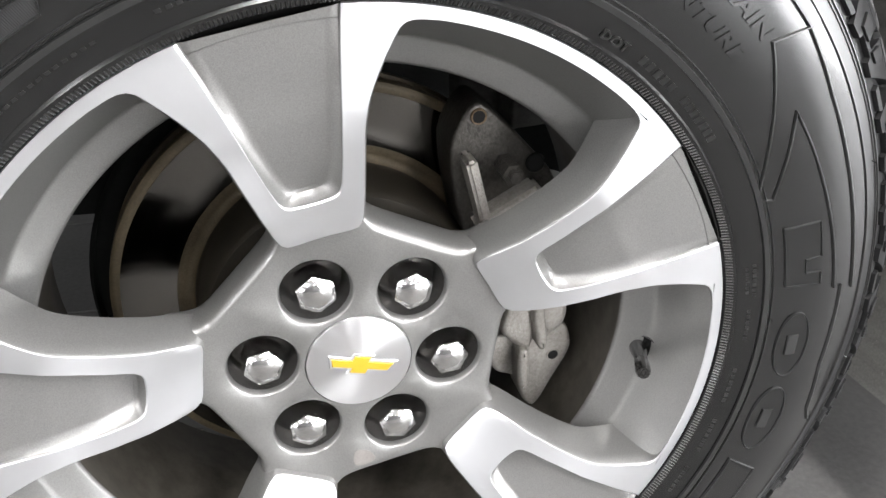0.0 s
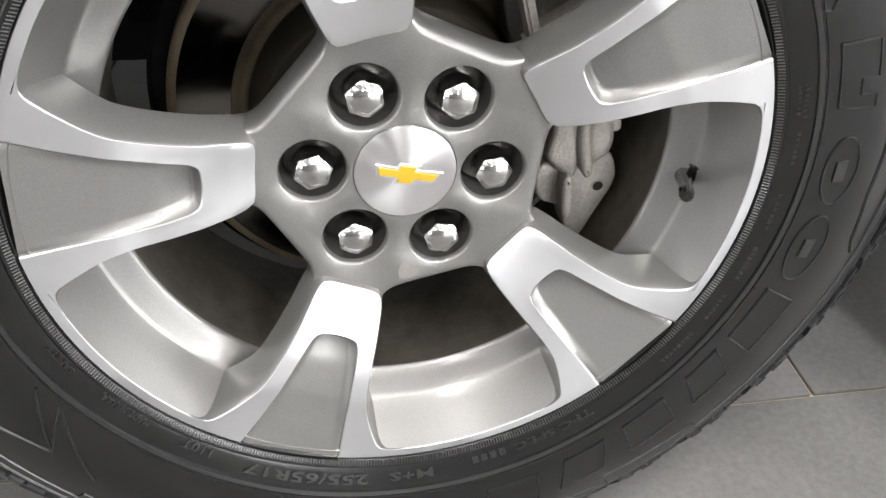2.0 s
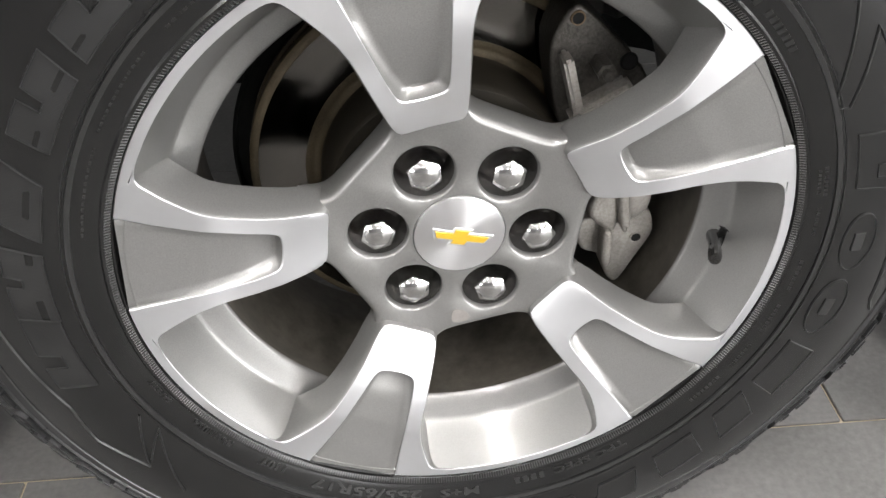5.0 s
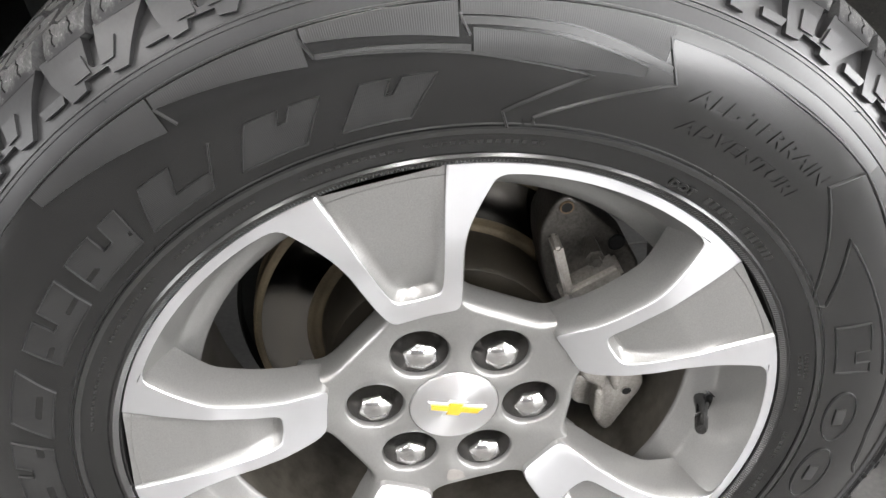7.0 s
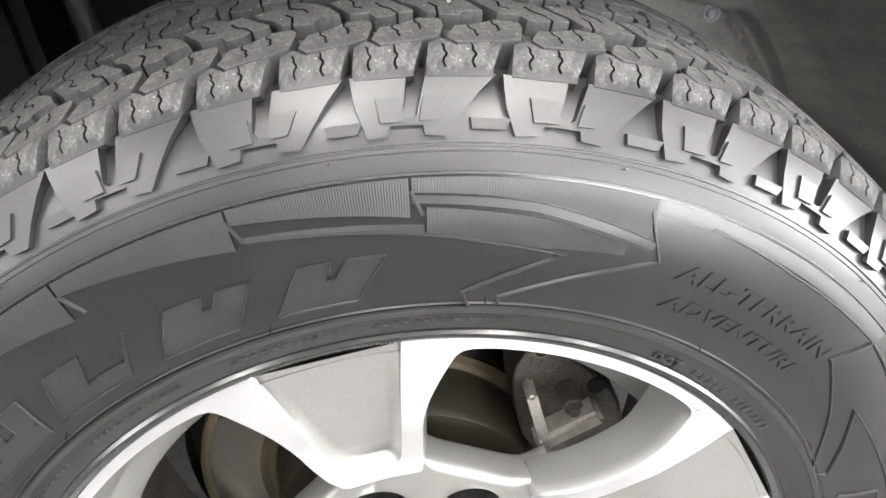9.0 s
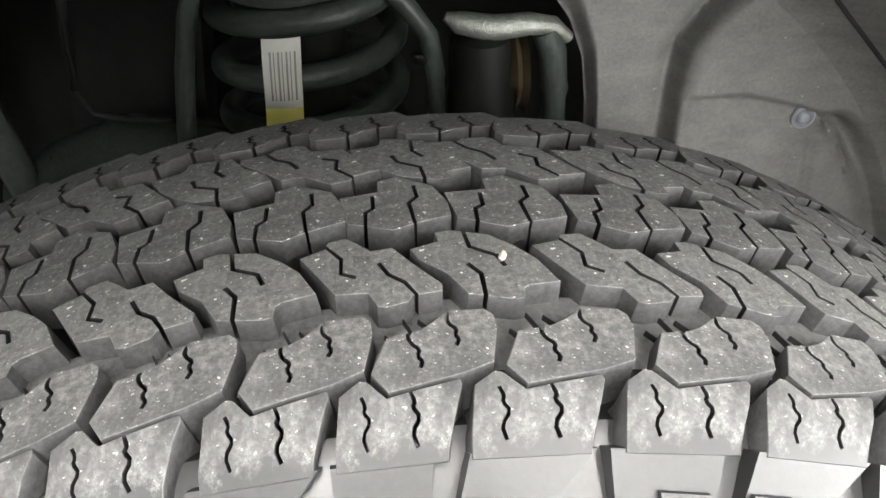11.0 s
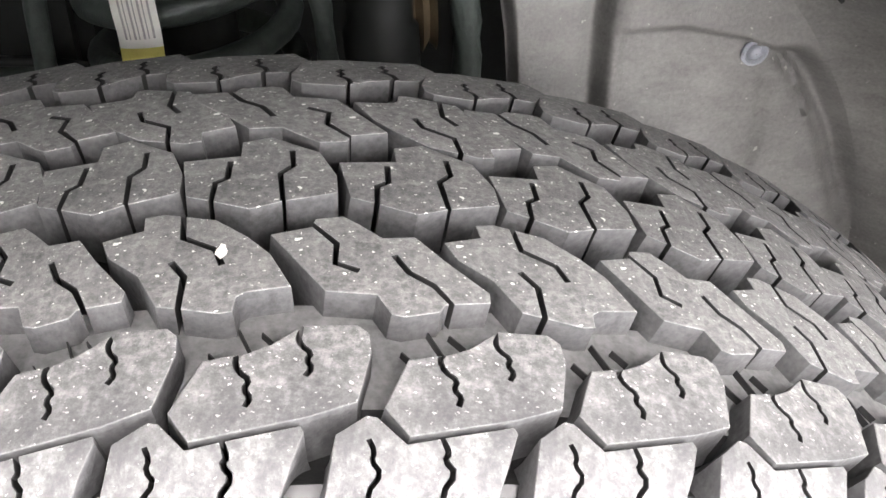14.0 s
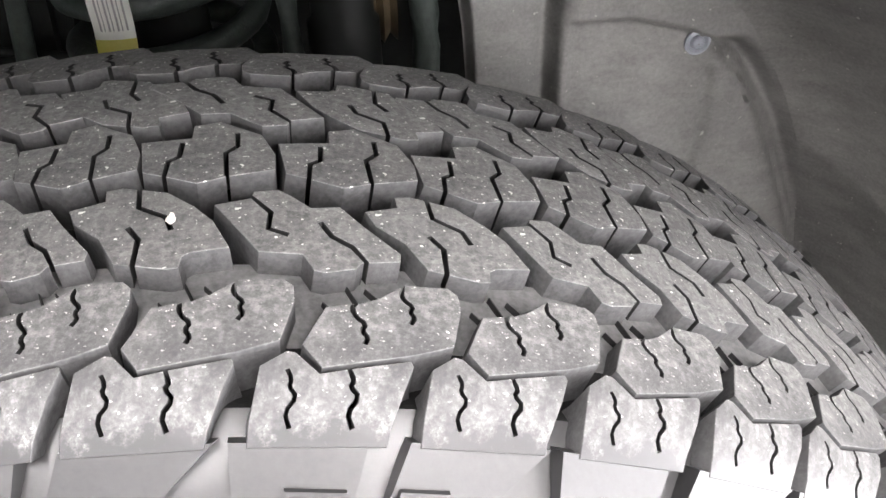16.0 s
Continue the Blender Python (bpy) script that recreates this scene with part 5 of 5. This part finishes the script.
# ---------------------------------------------------------------- suspension behind the tyre
def suspension():
    strut = thing("coil_spring_strut", (-0.025, 0.36, 0.40), "black coil-over strut with a white and yellow paper tag", "suspension strut")
    bm = bmesh.new()
    cx, cy = -0.028, 0.372
    pts = []
    for i in range(232):
        a = 2 * math.pi * i / 26
        pts.append((cx + 0.056 * math.cos(a), cy + 0.056 * math.sin(a), 0.4558 + 0.0013 * i))
    tube(bm, pts, 0.0080, 10)
    part("coil", bm, SPRINGMAT, strut, "glossy black spring wire", 60)
    bm = bmesh.new()
    tube(bm, [(cx, cy, 0.40), (cx, cy, 0.58), (cx, cy, 0.582), (cx, cy, 0.84)], [0.030, 0.030, 0.024, 0.024], 24)
    part("damper", bm, UNDER, strut, "black damper tube", 40)
    bm = bmesh.new()
    tube(bm, [(cx, cy, 0.432), (cx, cy, 0.440), (cx, cy, 0.452)], [0.060, 0.075, 0.052], 32)
    part("spring_seat", bm, SPRINGMAT, strut, "pressed black spring seat", 40)
    for z, r in ((0.709, 0.043), (0.722, 0.050), (0.735, 0.058), (0.749, 0.068)):
        bm = bmesh.new()
        tube(bm, [(cx - 0.002, cy, z - 0.001), (cx - 0.002, cy, z + 0.001), (cx - 0.002, cy, z + 0.006), (cx - 0.002, cy, z + 0.009), (cx - 0.002, cy, z + 0.014)], [r * 0.90, r, r * 1.02, r * 0.97, r * 0.90], 32)
        part("spring_cup", bm, SPRINGMAT, strut, "stacked dark rubber spring cup", 40)

    # the paper tag wrapped round the front of a coil
    def tag_strip(x0, x1, z0, z1, lift, m, name, label):
        b = bmesh.new()
        cols = []
        for i in range(9):
            f = i / 8
            row_ = []
            for k in range(7):
                z = z0 + (z1 - z0) * k / 6
                x = x0 + (x1 - x0) * f + 0.002 + 0.06 * (z - 0.713)
                row_.append(Vector((x, 0.3000 - lift + 0.0035 * ((x + 0.042) / 0.0125) ** 2 * 0.6 + 0.0012 * math.sin(z * 160), z)))
            cols.append(row_)
        loft(b, cols, False)
        if not lift:
            bmesh.ops.solidify(b, geom=b.faces[:], thickness=0.0004)
        return part(name, b, m, strut, label, 60)
    tag = tag_strip(-0.0540, -0.0322, 0.672, 0.714, 0.0, LABELWHITE, "paper_tag", "white printed paper tag")
    tag_strip(-0.0540, -0.0322, 0.650, 0.672, 0.0, LABELYELLOW, "tag_band", "yellow end of the tag")
    for k in range(7):
        x = -0.0500 + 0.0023 * k
        tag_strip(x, x + (0.0006 if k % 2 else 0.0011), 0.677, 0.707, 0.0009, INK, "code_bar", "")
    for k in range(3):
        x = -0.048 + 0.0045 * k
        tag_strip(x, x + 0.003, 0.655, 0.6615, 0.0009, INK, "print_bar", "")

    arm = thing("upper_control_arm", (0.04, 0.33, 0.52), "black arched upper control arm", "control arm")
    bm = bmesh.new()
    tube(bm, [(-0.114, 0.345, 0.58), (-0.1105, 0.345, 0.64), (-0.1045, 0.345, 0.68), (-0.0975, 0.345, 0.713), (-0.086, 0.340, 0.745), (-0.03, 0.335, 0.764), (0.010, 0.329, 0.744), (0.033, 0.325, 0.7185), (0.0440, 0.325, 0.7025), (0.0480, 0.325, 0.678), (0.0482, 0.325, 0.645), (0.047, 0.327, 0.58)], [0.0062, 0.0062, 0.0062, 0.0060, 0.0062, 0.0062, 0.0062, 0.0062, 0.0060, 0.0060, 0.0064, 0.008], 12)
    part("arm_tube", bm, SPRINGMAT, arm, "", 60)
    bm = bmesh.new()
    box(bm, (0.0385, 0.325, 0.6885), (0.011, 0.009, 0.006), Matrix.Rotation(radians(8), 4, "Y"), 0.0015)
    part("cable_clip", bm, VALVECAP, arm, "small grey plastic clip", 40)

    joint = thing("steering_bellows", (0.10, 0.35, 0.56), "brown rubber bellows under a pale knurled alloy fitting", "ball joint")
    bm = bmesh.new()
    prof = [(0.030 + (0.006 if i % 2 else 0.0) - 0.0006 * i, 0.066 + 0.0042 * i) for i in range(12)]
    loft(bm, [[Vector((x, 0.372 + r * math.cos(2 * math.pi * k / 28), 0.658 + r * math.sin(2 * math.pi * k / 28))) for k in range(28)] for r, x in prof])
    part("bellows", bm, BOOT, joint, "", 60)
    bm = bmesh.new()
    loft(bm, [[Vector((0.0790 + r * math.cos(2 * math.pi * k / 24), 0.342 + r * math.sin(2 * math.pi * k / 24), z)) for k in range(24)] for r, z in ((0.010, 0.695), (0.017, 0.692), (0.019, 0.684), (0.019, 0.660), (0.022, 0.656), (0.022, 0.600))])
    part("black_boss", bm, UNDER, joint, "black cast boss", 50)
    bm = bmesh.new()
    tube(bm, [(0.056, 0.341, 0.708), (0.064, 0.340, 0.704), (0.085, 0.338, 0.700), (0.108, 0.340, 0.701), (0.124, 0.343, 0.698), (0.136, 0.347, 0.688)], [0.003, 0.0072, 0.0085, 0.0072, 0.006, 0.004], 18)
    part("alloy_fitting", bm, ALLOY, joint, "pale knurled cast alloy fitting", 50)
    hose = thing("brake_hose", (0.13, 0.355, 0.52), "grey-black rubber brake hose", "hose")
    bm = bmesh.new()
    tube(bm, [(0.120, 0.345, 0.695), (0.126, 0.345, 0.680), (0.129, 0.346, 0.655), (0.1295, 0.348, 0.631), (0.128, 0.355, 0.58), (0.124, 0.36, 0.52)], 0.0092, 12)
    part("hose_tube", bm, SPRINGMAT, hose, "", 60)
    hub = thing("steering_knuckle", (0, 0.2, 0.3), "dark cast steering knuckle and lower arm", "knuckle")
    bm = bmesh.new()
    tube(bm, [(0.0, 0.13, 0.367), (0.0, 0.20, 0.367), (0.0, 0.24, 0.367)], [0.085, 0.075, 0.055], 24)
    tube(bm, [(0.0, 0.21, 0.40), (0.02, 0.25, 0.50), (0.05, 0.29, 0.58), (0.065, 0.32, 0.64)], [0.035, 0.028, 0.024, 0.020], 14)
    part("knuckle_body", bm, UNDER, hub, "", 50)
    bm = bmesh.new()
    tube(bm, [(0.0, 0.20, 0.24), (-0.06, 0.36, 0.245), (-0.12, 0.62, 0.25)], [0.03, 0.035, 0.04], 14)
    tube(bm, [(0.0, 0.20, 0.24), (0.07, 0.36, 0.245), (0.16, 0.62, 0.25)], [0.03, 0.035, 0.04], 14)
    part("lower_arm", bm, UNDER, hub, "", 50)
    bar = thing("wiring_loom", (-0.16, 0.36, 0.6), "black sleeved wiring loom in the wheel housing", "cable")
    bm = bmesh.new()
    tube(bm, [(-0.170, 0.365, 0.745), (-0.1719, 0.36, 0.6955), (-0.1765, 0.36, 0.666), (-0.1695, 0.36, 0.649), (-0.148, 0.36, 0.6435), (-0.1145, 0.36, 0.641), (-0.07, 0.362, 0.630)], 0.0030, 10)
    part("loom_sleeve", bm, UNDER, bar, "thin dark cable", 60)
    # Unidentified rounded body below the loom.
    bm = bmesh.new()
    tube(bm, [(-0.230, 0.375, 0.575), (-0.195, 0.37, 0.590), (-0.150, 0.368, 0.600), (-0.105, 0.368, 0.596), (-0.07, 0.37, 0.580)], [0.028, 0.036, 0.040, 0.036, 0.030], 16)
    part("rounded_body", bm, SPRINGMAT, bar, "dark green-grey rounded body of unknown kind", 60)
    bm = bmesh.new()
    tube(bm, [(-0.235, 0.38, 0.79), (-0.24, 0.36, 0.71), (-0.225, 0.35, 0.63), (-0.21, 0.35, 0.55)], 0.011, 10)
    part("loom_branch", bm, SPRINGMAT, bar, "", 60)


# ---------------------------------------------------------------- wheel housing and fender
def arch_reach(phi):
    """The wheel arch is flat above the wheel, with wide rounded corners: its radius by that above the axle."""
    a = abs(phi)
    if a <= 24:
        return 1 / math.cos(radians(a))
    top = 1 / math.cos(radians(24))
    return float(np.interp(a, [24, 32, 42, 55, 75, 112], [top, top + 0.030, top + 0.028, top + 0.006, top - 0.030, top - 0.035]))


def smooth01(x):
    x = max(0.0, min(1.0, x))
    return x * x * (3 - 2 * x)


def liner_relief(x, z):
    """How far the inner wall stands forward: a fold, and a raised panel with a rounded top."""
    fold = float(np.interp(z, [0.55, 0.611, 0.651, 0.681, 0.701, 0.722, 0.76], [0.2100, 0.2085, 0.2078, 0.2106, 0.2250, 0.2480, 0.290]))
    out = 0.014 * smooth01((x - fold + 0.004) / 0.011) - 0.007 * math.exp(-((x - fold) / 0.009) ** 2)
    top = float(np.interp(x, [0.20, 0.2155, 0.2563, 0.2966, 0.3185, 0.335, 0.35], [0.649, 0.6487, 0.6499, 0.6394, 0.6299, 0.612, 0.58]))
    side = float(np.interp(z, [0.40, 0.4664, 0.5146, 0.5627, 0.601, 0.6285, 0.65], [0.440, 0.4149, 0.3930, 0.3700, 0.3450, 0.3210, 0.30]))
    panel = smooth01((x - fold - 0.006) / 0.010) * smooth01((side - x) / 0.006) * smooth01((top - z) / 0.006)
    crease = 0.0025 * math.exp(-((x - float(np.interp(z, [0.52, 0.56, 0.60, 0.618], [0.316, 0.321, 0.317, 0.312]))) / 0.004) ** 2) * smooth01((0.612 - z) / 0.01)
    return out - 0.006 * panel - crease - 0.017 * math.exp(-((x - side - 0.004) / 0.010) ** 2) * smooth01((0.633 - z) / 0.015)


def wheel_housing():
    house = thing("fender_liner", (0.3, 0.3, 0.3), "dusty grey moulded plastic fender liner", "fender liner")
    prof = [(0.498, -0.046), (0.495, 0.02), (0.492, 0.12), (0.485, 0.22), (0.477, 0.270), (0.467, 0.305), (0.459, 0.322), (0.450, 0.334), (0.440, 0.342), (0.432, 0.345)]
    # The left shell is coloured near-black to imitate the unlit side of the liner.
    for side, m, label in ((1, LINER, "dusty grey plastic arch shell"), (-1, UNDER, "arch shell blackened to imitate shade")):
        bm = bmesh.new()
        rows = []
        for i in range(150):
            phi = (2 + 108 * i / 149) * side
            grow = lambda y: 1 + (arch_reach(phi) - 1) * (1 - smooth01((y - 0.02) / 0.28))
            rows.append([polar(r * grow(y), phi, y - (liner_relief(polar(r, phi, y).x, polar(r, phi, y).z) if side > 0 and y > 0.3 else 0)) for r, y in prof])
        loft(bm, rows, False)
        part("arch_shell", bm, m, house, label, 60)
    bm = bmesh.new()
    rows = []
    for i in range(300):
        phi = 18.0 + 69.0 * i / 299
        edge_x = 0.15
        for _ in range(12):
            z_edge = HUB.z + edge_x / math.tan(radians(phi))
            edge_x = 0.5 * edge_x + 0.5 * float(np.interp(z_edge, [0.604, 0.640, 0.671, 0.697, 0.715, 0.78], [0.1560, 0.1535, 0.1490, 0.1386, 0.1250, 0.100]))
        end = min(0.431, max(0.10, edge_x / math.sin(radians(phi))))
        row_ = []
        for k in range(110):
            r = 0.432 + (end - 0.432) * k / 109
            p = polar(r, phi, 0.345)
            p.y -= liner_relief(p.x, p.z) - 0.012 * smooth01((edge_x + 0.006 - p.x) / 0.006)
            row_.append(p)
        rows.append(row_)
    loft(bm, rows, False)
    part("inner_panel", bm, LINER, house, "moulded inner panel with folds", 60)
    bm = bmesh.new()
    pts = [Vector((0.2417 + 0.0540 * f, 0.2505, 0.7468 - 0.0525 * f)) for f in (0, 0.25, 0.5, 0.75, 1.0)]
    tube(bm, pts, 0.0014, 6)
    part("panel_seam", bm, UNDER, house, "dark seam", 60)
    screw = thing("push_rivet", (0.3045, 0.334, 0.626), "round grey plastic push rivet in the fender liner", "fastener")
    bm = bmesh.new()
    c = Vector((0.3045, 0.3445 - liner_relief(0.3045, 0.626), 0.6260))
    n = 28
    for prof2 in ([(0.0088, 0.008), (0.0086, -0.0012), (0.0070, -0.0020), (0.0058, -0.0012), (0.0048, 0.0000)], [(0.0048, 0.0000), (0.0040, -0.0022), (0.0027, -0.0030), (0.0005, -0.0032)]):
        loft(bm, [[c + Vector((r * math.cos(2 * math.pi * k / n), y, r * math.sin(2 * math.pi * k / n))) for k in range(n)] for r, y in prof2])
    part("rivet_head", bm, RIVET, screw, "", 40)
    # black sheet that closes the housing and stands in for its unlit depth
    wall = thing("void_backing", (0, 0.62, 0.3), "black sheet standing in for unlit depth, with two frame rails", "bulkhead")
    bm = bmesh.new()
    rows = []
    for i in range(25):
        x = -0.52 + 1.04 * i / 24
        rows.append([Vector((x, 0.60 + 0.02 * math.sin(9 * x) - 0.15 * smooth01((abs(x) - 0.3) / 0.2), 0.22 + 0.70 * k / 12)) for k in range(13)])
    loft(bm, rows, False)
    part("void_sheet", bm, UNDER, wall, "", 60)
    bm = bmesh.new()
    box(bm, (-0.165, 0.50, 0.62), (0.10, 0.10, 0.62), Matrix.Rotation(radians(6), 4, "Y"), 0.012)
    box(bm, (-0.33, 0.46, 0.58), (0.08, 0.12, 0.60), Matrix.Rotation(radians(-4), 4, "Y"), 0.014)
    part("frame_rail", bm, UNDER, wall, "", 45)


LIP_R, FENDER_Y = 0.5062, -0.074


def fender():
    body = thing("truck_fender", (0, -0.07, 0.4), "dark painted steel truck fender over the wheel", "vehicle body")
    flange, lip_rows, skin_rows = [], [], []
    n = 144
    for i in range(n + 1):
        phi = -112 + 224 * i / n
        a = radians(phi)
        lip = lambda r, y: polar(r * arch_reach(phi), phi, y)
        far = 1.35
        ex = max(-0.95, min(1.15, far * math.sin(a)))
        ez = max(0.22, min(1.08, HUB.z + far * math.cos(a)))
        e = Vector((ex, -0.062, ez))
        flange.append([lip(LIP_R + 0.030, -0.046), lip(LIP_R + 0.006, -0.054), lip(LIP_R + 0.0022, -0.0640), lip(LIP_R + 0.0016, -0.0718)])
        lip_rows.append([lip(LIP_R + 0.0016 - 0.0016 * math.sin(radians(180 * k / 8)), -0.0734 + 0.0016 * math.cos(radians(180 * k / 8))) for k in range(9)])
        edge = [lip(LIP_R + 0.0016, -0.0750), lip(LIP_R + 0.006, -0.0752), lip(LIP_R + 0.018, FENDER_Y - 0.001), lip(LIP_R + 0.055, FENDER_Y)]
        skin_rows.append(edge + [edge[-1].lerp(e, f) for f in (0.25, 0.5, 0.75)] + [e])
    for name, rows, m, label in (("inner_flange", flange, UNDER, "black folded flange"), ("fender_lip", lip_rows, LITLIPPAINT, "satin rolled lip, lightened as if it catches light"), ("fender_skin", skin_rows, BODYPAINT, "")):
        bm = bmesh.new()
        loft(bm, rows, False)
        part(name, bm, m, body, label, 60)
    # Unseen hood, added to keep overhead light out of the wheel housing.
    hood = thing("truck_hood", (0, 0.6, 1.05), "unseen dark painted truck hood, added to shade the wheel housing", "vehicle body")
    bm = bmesh.new()
    loft(bm, [[Vector((x, y, z)) for x in (-0.95, -0.5, 0.0, 0.5, 1.15)] for y, z in ((-0.062, 1.08), (-0.045, 1.12), (0.05, 1.16), (0.9, 1.20), (1.85, 1.10))], False)
    part("hood_skin", bm, BODYPAINT, hood, "", 60)


def underbody():
    """Unseen plain panels behind the wheel housing, added to block light from behind."""
    body = thing("light_blocking_panels", (0.1, 1.2, 0.32), "unseen black panels added to block light behind the wheel housing", "vehicle body")
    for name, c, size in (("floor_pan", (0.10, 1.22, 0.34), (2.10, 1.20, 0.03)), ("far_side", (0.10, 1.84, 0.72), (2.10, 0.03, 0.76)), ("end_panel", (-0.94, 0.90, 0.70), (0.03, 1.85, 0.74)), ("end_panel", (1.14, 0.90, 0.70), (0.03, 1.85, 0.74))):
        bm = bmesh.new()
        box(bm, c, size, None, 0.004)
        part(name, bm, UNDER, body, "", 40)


# ---------------------------------------------------------------- floor and room
def floor():
    bm = bmesh.new()
    bmesh.ops.create_grid(bm, size=7.0, x_segments=8, y_segments=8, matrix=Matrix.Translation((0, 0, -0.004)))
    tagged(part("ground", bm, GROUT, None, "", 0), "grey stone-tiled showroom floor with beige joints", "floor", kind="structure")
    ground = bpy.data.objects["ground"]
    turn = Matrix.Translation((0.4350, 0.068, 0)) @ Matrix.Rotation(radians(-3.5), 4, "Z")
    long_, wide, gap = 0.60, 0.30, 0.0035
    first = None
    rest = bmesh.new()
    for j in range(-22, 22):
        for i in range(-11, 11):
            off = 0.5 * long_ if j % 2 else 0.0
            c = Vector((i * long_ + long_ / 2 + off, j * wide + wide / 2, 0))
            place = turn @ c
            if abs(place.x) > 6.5 or abs(place.y) > 6.5:
                continue
            near = abs(place.x - 0.3) < 2.0 and abs(place.y - 0.3) < 1.7
            if near and first is None:
                bm = bmesh.new()
                box(bm, (0, 0, -0.004), (long_ - gap, wide - gap, 0.008), None, 0.0009)
                first = part("floor_tile", bm, TILE, None, "", 30)
                ob = first
            elif near:
                ob = new("floor_tile", first.data)
            else:
                m = turn @ Matrix.Translation(c)
                hx, hy = (long_ - gap) / 2, (wide - gap) / 2
                rest.faces.new([rest.verts.new(m @ Vector((sx * hx, sy * hy, 0))) for sx, sy in ((-1, -1), (1, -1), (1, 1), (-1, 1))])
                continue
            ob.parent = ground
            ob.matrix_basis = turn @ Matrix.Translation(c)
    ob = part("floor_tiles", rest, TILE, None, "", 0)
    ob.parent = ground
    tagged(ob, kind="stuff")


def room():
    for name, c, size in (("wall_north", (0, 6.6, 1.6), (13.4, 0.2, 3.4)), ("ceiling", (0, 0, 3.4), (13.4, 13.4, 0.2))):
        bm = bmesh.new()
        box(bm, c, size)
        tagged(part(name, bm, CEILINGPAINT if name == "ceiling" else WALLPAINT, None, "", 0), "plain white ceiling" if name == "ceiling" else "plain grey painted room wall", name.split("_")[0], kind="structure")
    x0, x1, z0, z1 = WINDOW
    bm = bmesh.new()
    for a, b, lo, hi in ((-6.7, x0, -0.1, 3.3), (x1, 6.7, -0.1, 3.3), (x0, x1, -0.1, z0), (x0, x1, z1, 3.3)):
        box(bm, ((a + b) / 2, -6.6, (lo + hi) / 2), (b - a, 0.2, hi - lo))
    tagged(part("wall_south", bm, WALLPAINT, None, "", 0), "plain grey painted wall with an added window", "wall", kind="structure")
    y0, y1, low, hi1 = FILL_WINDOW
    for wall_name, win_name, wx, lo1 in (("wall_east", "fill_window_2", 6.6, low), ("wall_west", "fill_window_3", -6.6, WEST_SILL)):
        bm = bmesh.new()
        for a, b, lo, hi in ((-6.5, y0, -0.1, 3.3), (y1, 6.5, -0.1, 3.3), (y0, y1, -0.1, lo1), (y0, y1, hi1, 3.3)):
            box(bm, (wx, (a + b) / 2, (lo + hi) / 2), (0.2, b - a, hi - lo))
        tagged(part(wall_name, bm, WALLPAINT, None, "", 0), "plain grey painted wall with an added window", "wall", kind="structure")
        win = thing(win_name, (wx, (y0 + y1) / 2, lo1), "unseen wide window in a white frame, added as a light source", "window", kind="structure")
        for k in range(4):
            y = y0 + (y1 - y0) * k / 3
            bm = bmesh.new()
            box(bm, (wx, min(max(y, y0 + 0.03), y1 - 0.03), (lo1 + hi1) / 2), (0.10, 0.06, hi1 - lo1), None, 0.004)
            part("mullion", bm, LAMPHOUSE, win, "", 30)
        for z in (lo1 + 0.03, hi1 - 0.03):
            bm = bmesh.new()
            box(bm, (wx, (y0 + y1) / 2, z), (0.10, y1 - y0 - 0.12, 0.06), None, 0.004)
            part("frame_rail", bm, LAMPHOUSE, win, "", 30)
    win = thing("window_1", ((x0 + x1) / 2, -6.6, z0), "unseen wide window in a white frame, added as a light source", "window", kind="structure")
    for k in range(5):
        x = x0 + (x1 - x0) * k / 4
        bm = bmesh.new()
        box(bm, (min(max(x, x0 + 0.03), x1 - 0.03), -6.6, (z0 + z1) / 2), (0.06, 0.10, z1 - z0), None, 0.004)
        part("mullion", bm, LAMPHOUSE, win, "", 30)
    for z in (z0 + 0.03, z1 - 0.03):
        bm = bmesh.new()
        box(bm, ((x0 + x1) / 2, -6.6, z), (x1 - x0 - 0.12, 0.10, 0.06), None, 0.004)
        part("frame_rail", bm, LAMPHOUSE, win, "", 30)


def lamp_housings():
    for x, y in LAMP_SPOTS:
        lamp = thing("ceiling_lamp", (x, y, LAMP_Z), "white linear ceiling lamp, switched on", "lamp", "showroom ceiling lamps")
        bm = bmesh.new()
        box(bm, (x, y, LAMP_Z + 0.035), (0.28, 1.56, 0.06), None, 0.006)
        part("housing", bm, LAMPHOUSE, lamp, "", 40)
        for sx in (-0.6, 0.6):
            bm = bmesh.new()
            tube(bm, [(x, y + sx, LAMP_Z + 0.06), (x, y + sx, 3.30)], 0.004, 8)
            part("hanger", bm, LAMPHOUSE, lamp, "", 40)


# ---------------------------------------------------------------- assemble
tread_blocks()
sidewall()
sidewall_lugs()
build_rim()
for k in range(6):
    lug_nut(k)
centre_cap()
valve()
brake_rotor()
brake_caliper()
suspension()
wheel_housing()
fender()
underbody()
stone = thing("pebble", (0.033, 0.037, 0.7445), "small pale stone lodged in the tread", "stone")
bm = bmesh.new()
bmesh.ops.create_icosphere(bm, subdivisions=2, radius=0.0012, matrix=Matrix.Translation((0.033, 0.037, 0.7462)))
for v in bm.verts:
    v.co += 0.0009 * Vector((noise.noise(v.co * 700), noise.noise(v.co * 700 + Vector((5, 0, 0))), noise.noise(v.co * 700 + Vector((0, 5, 0)))))
part("stone_body", bm, PEBBLE, stone, "", 20)
room()
lamp_housings()
floor()
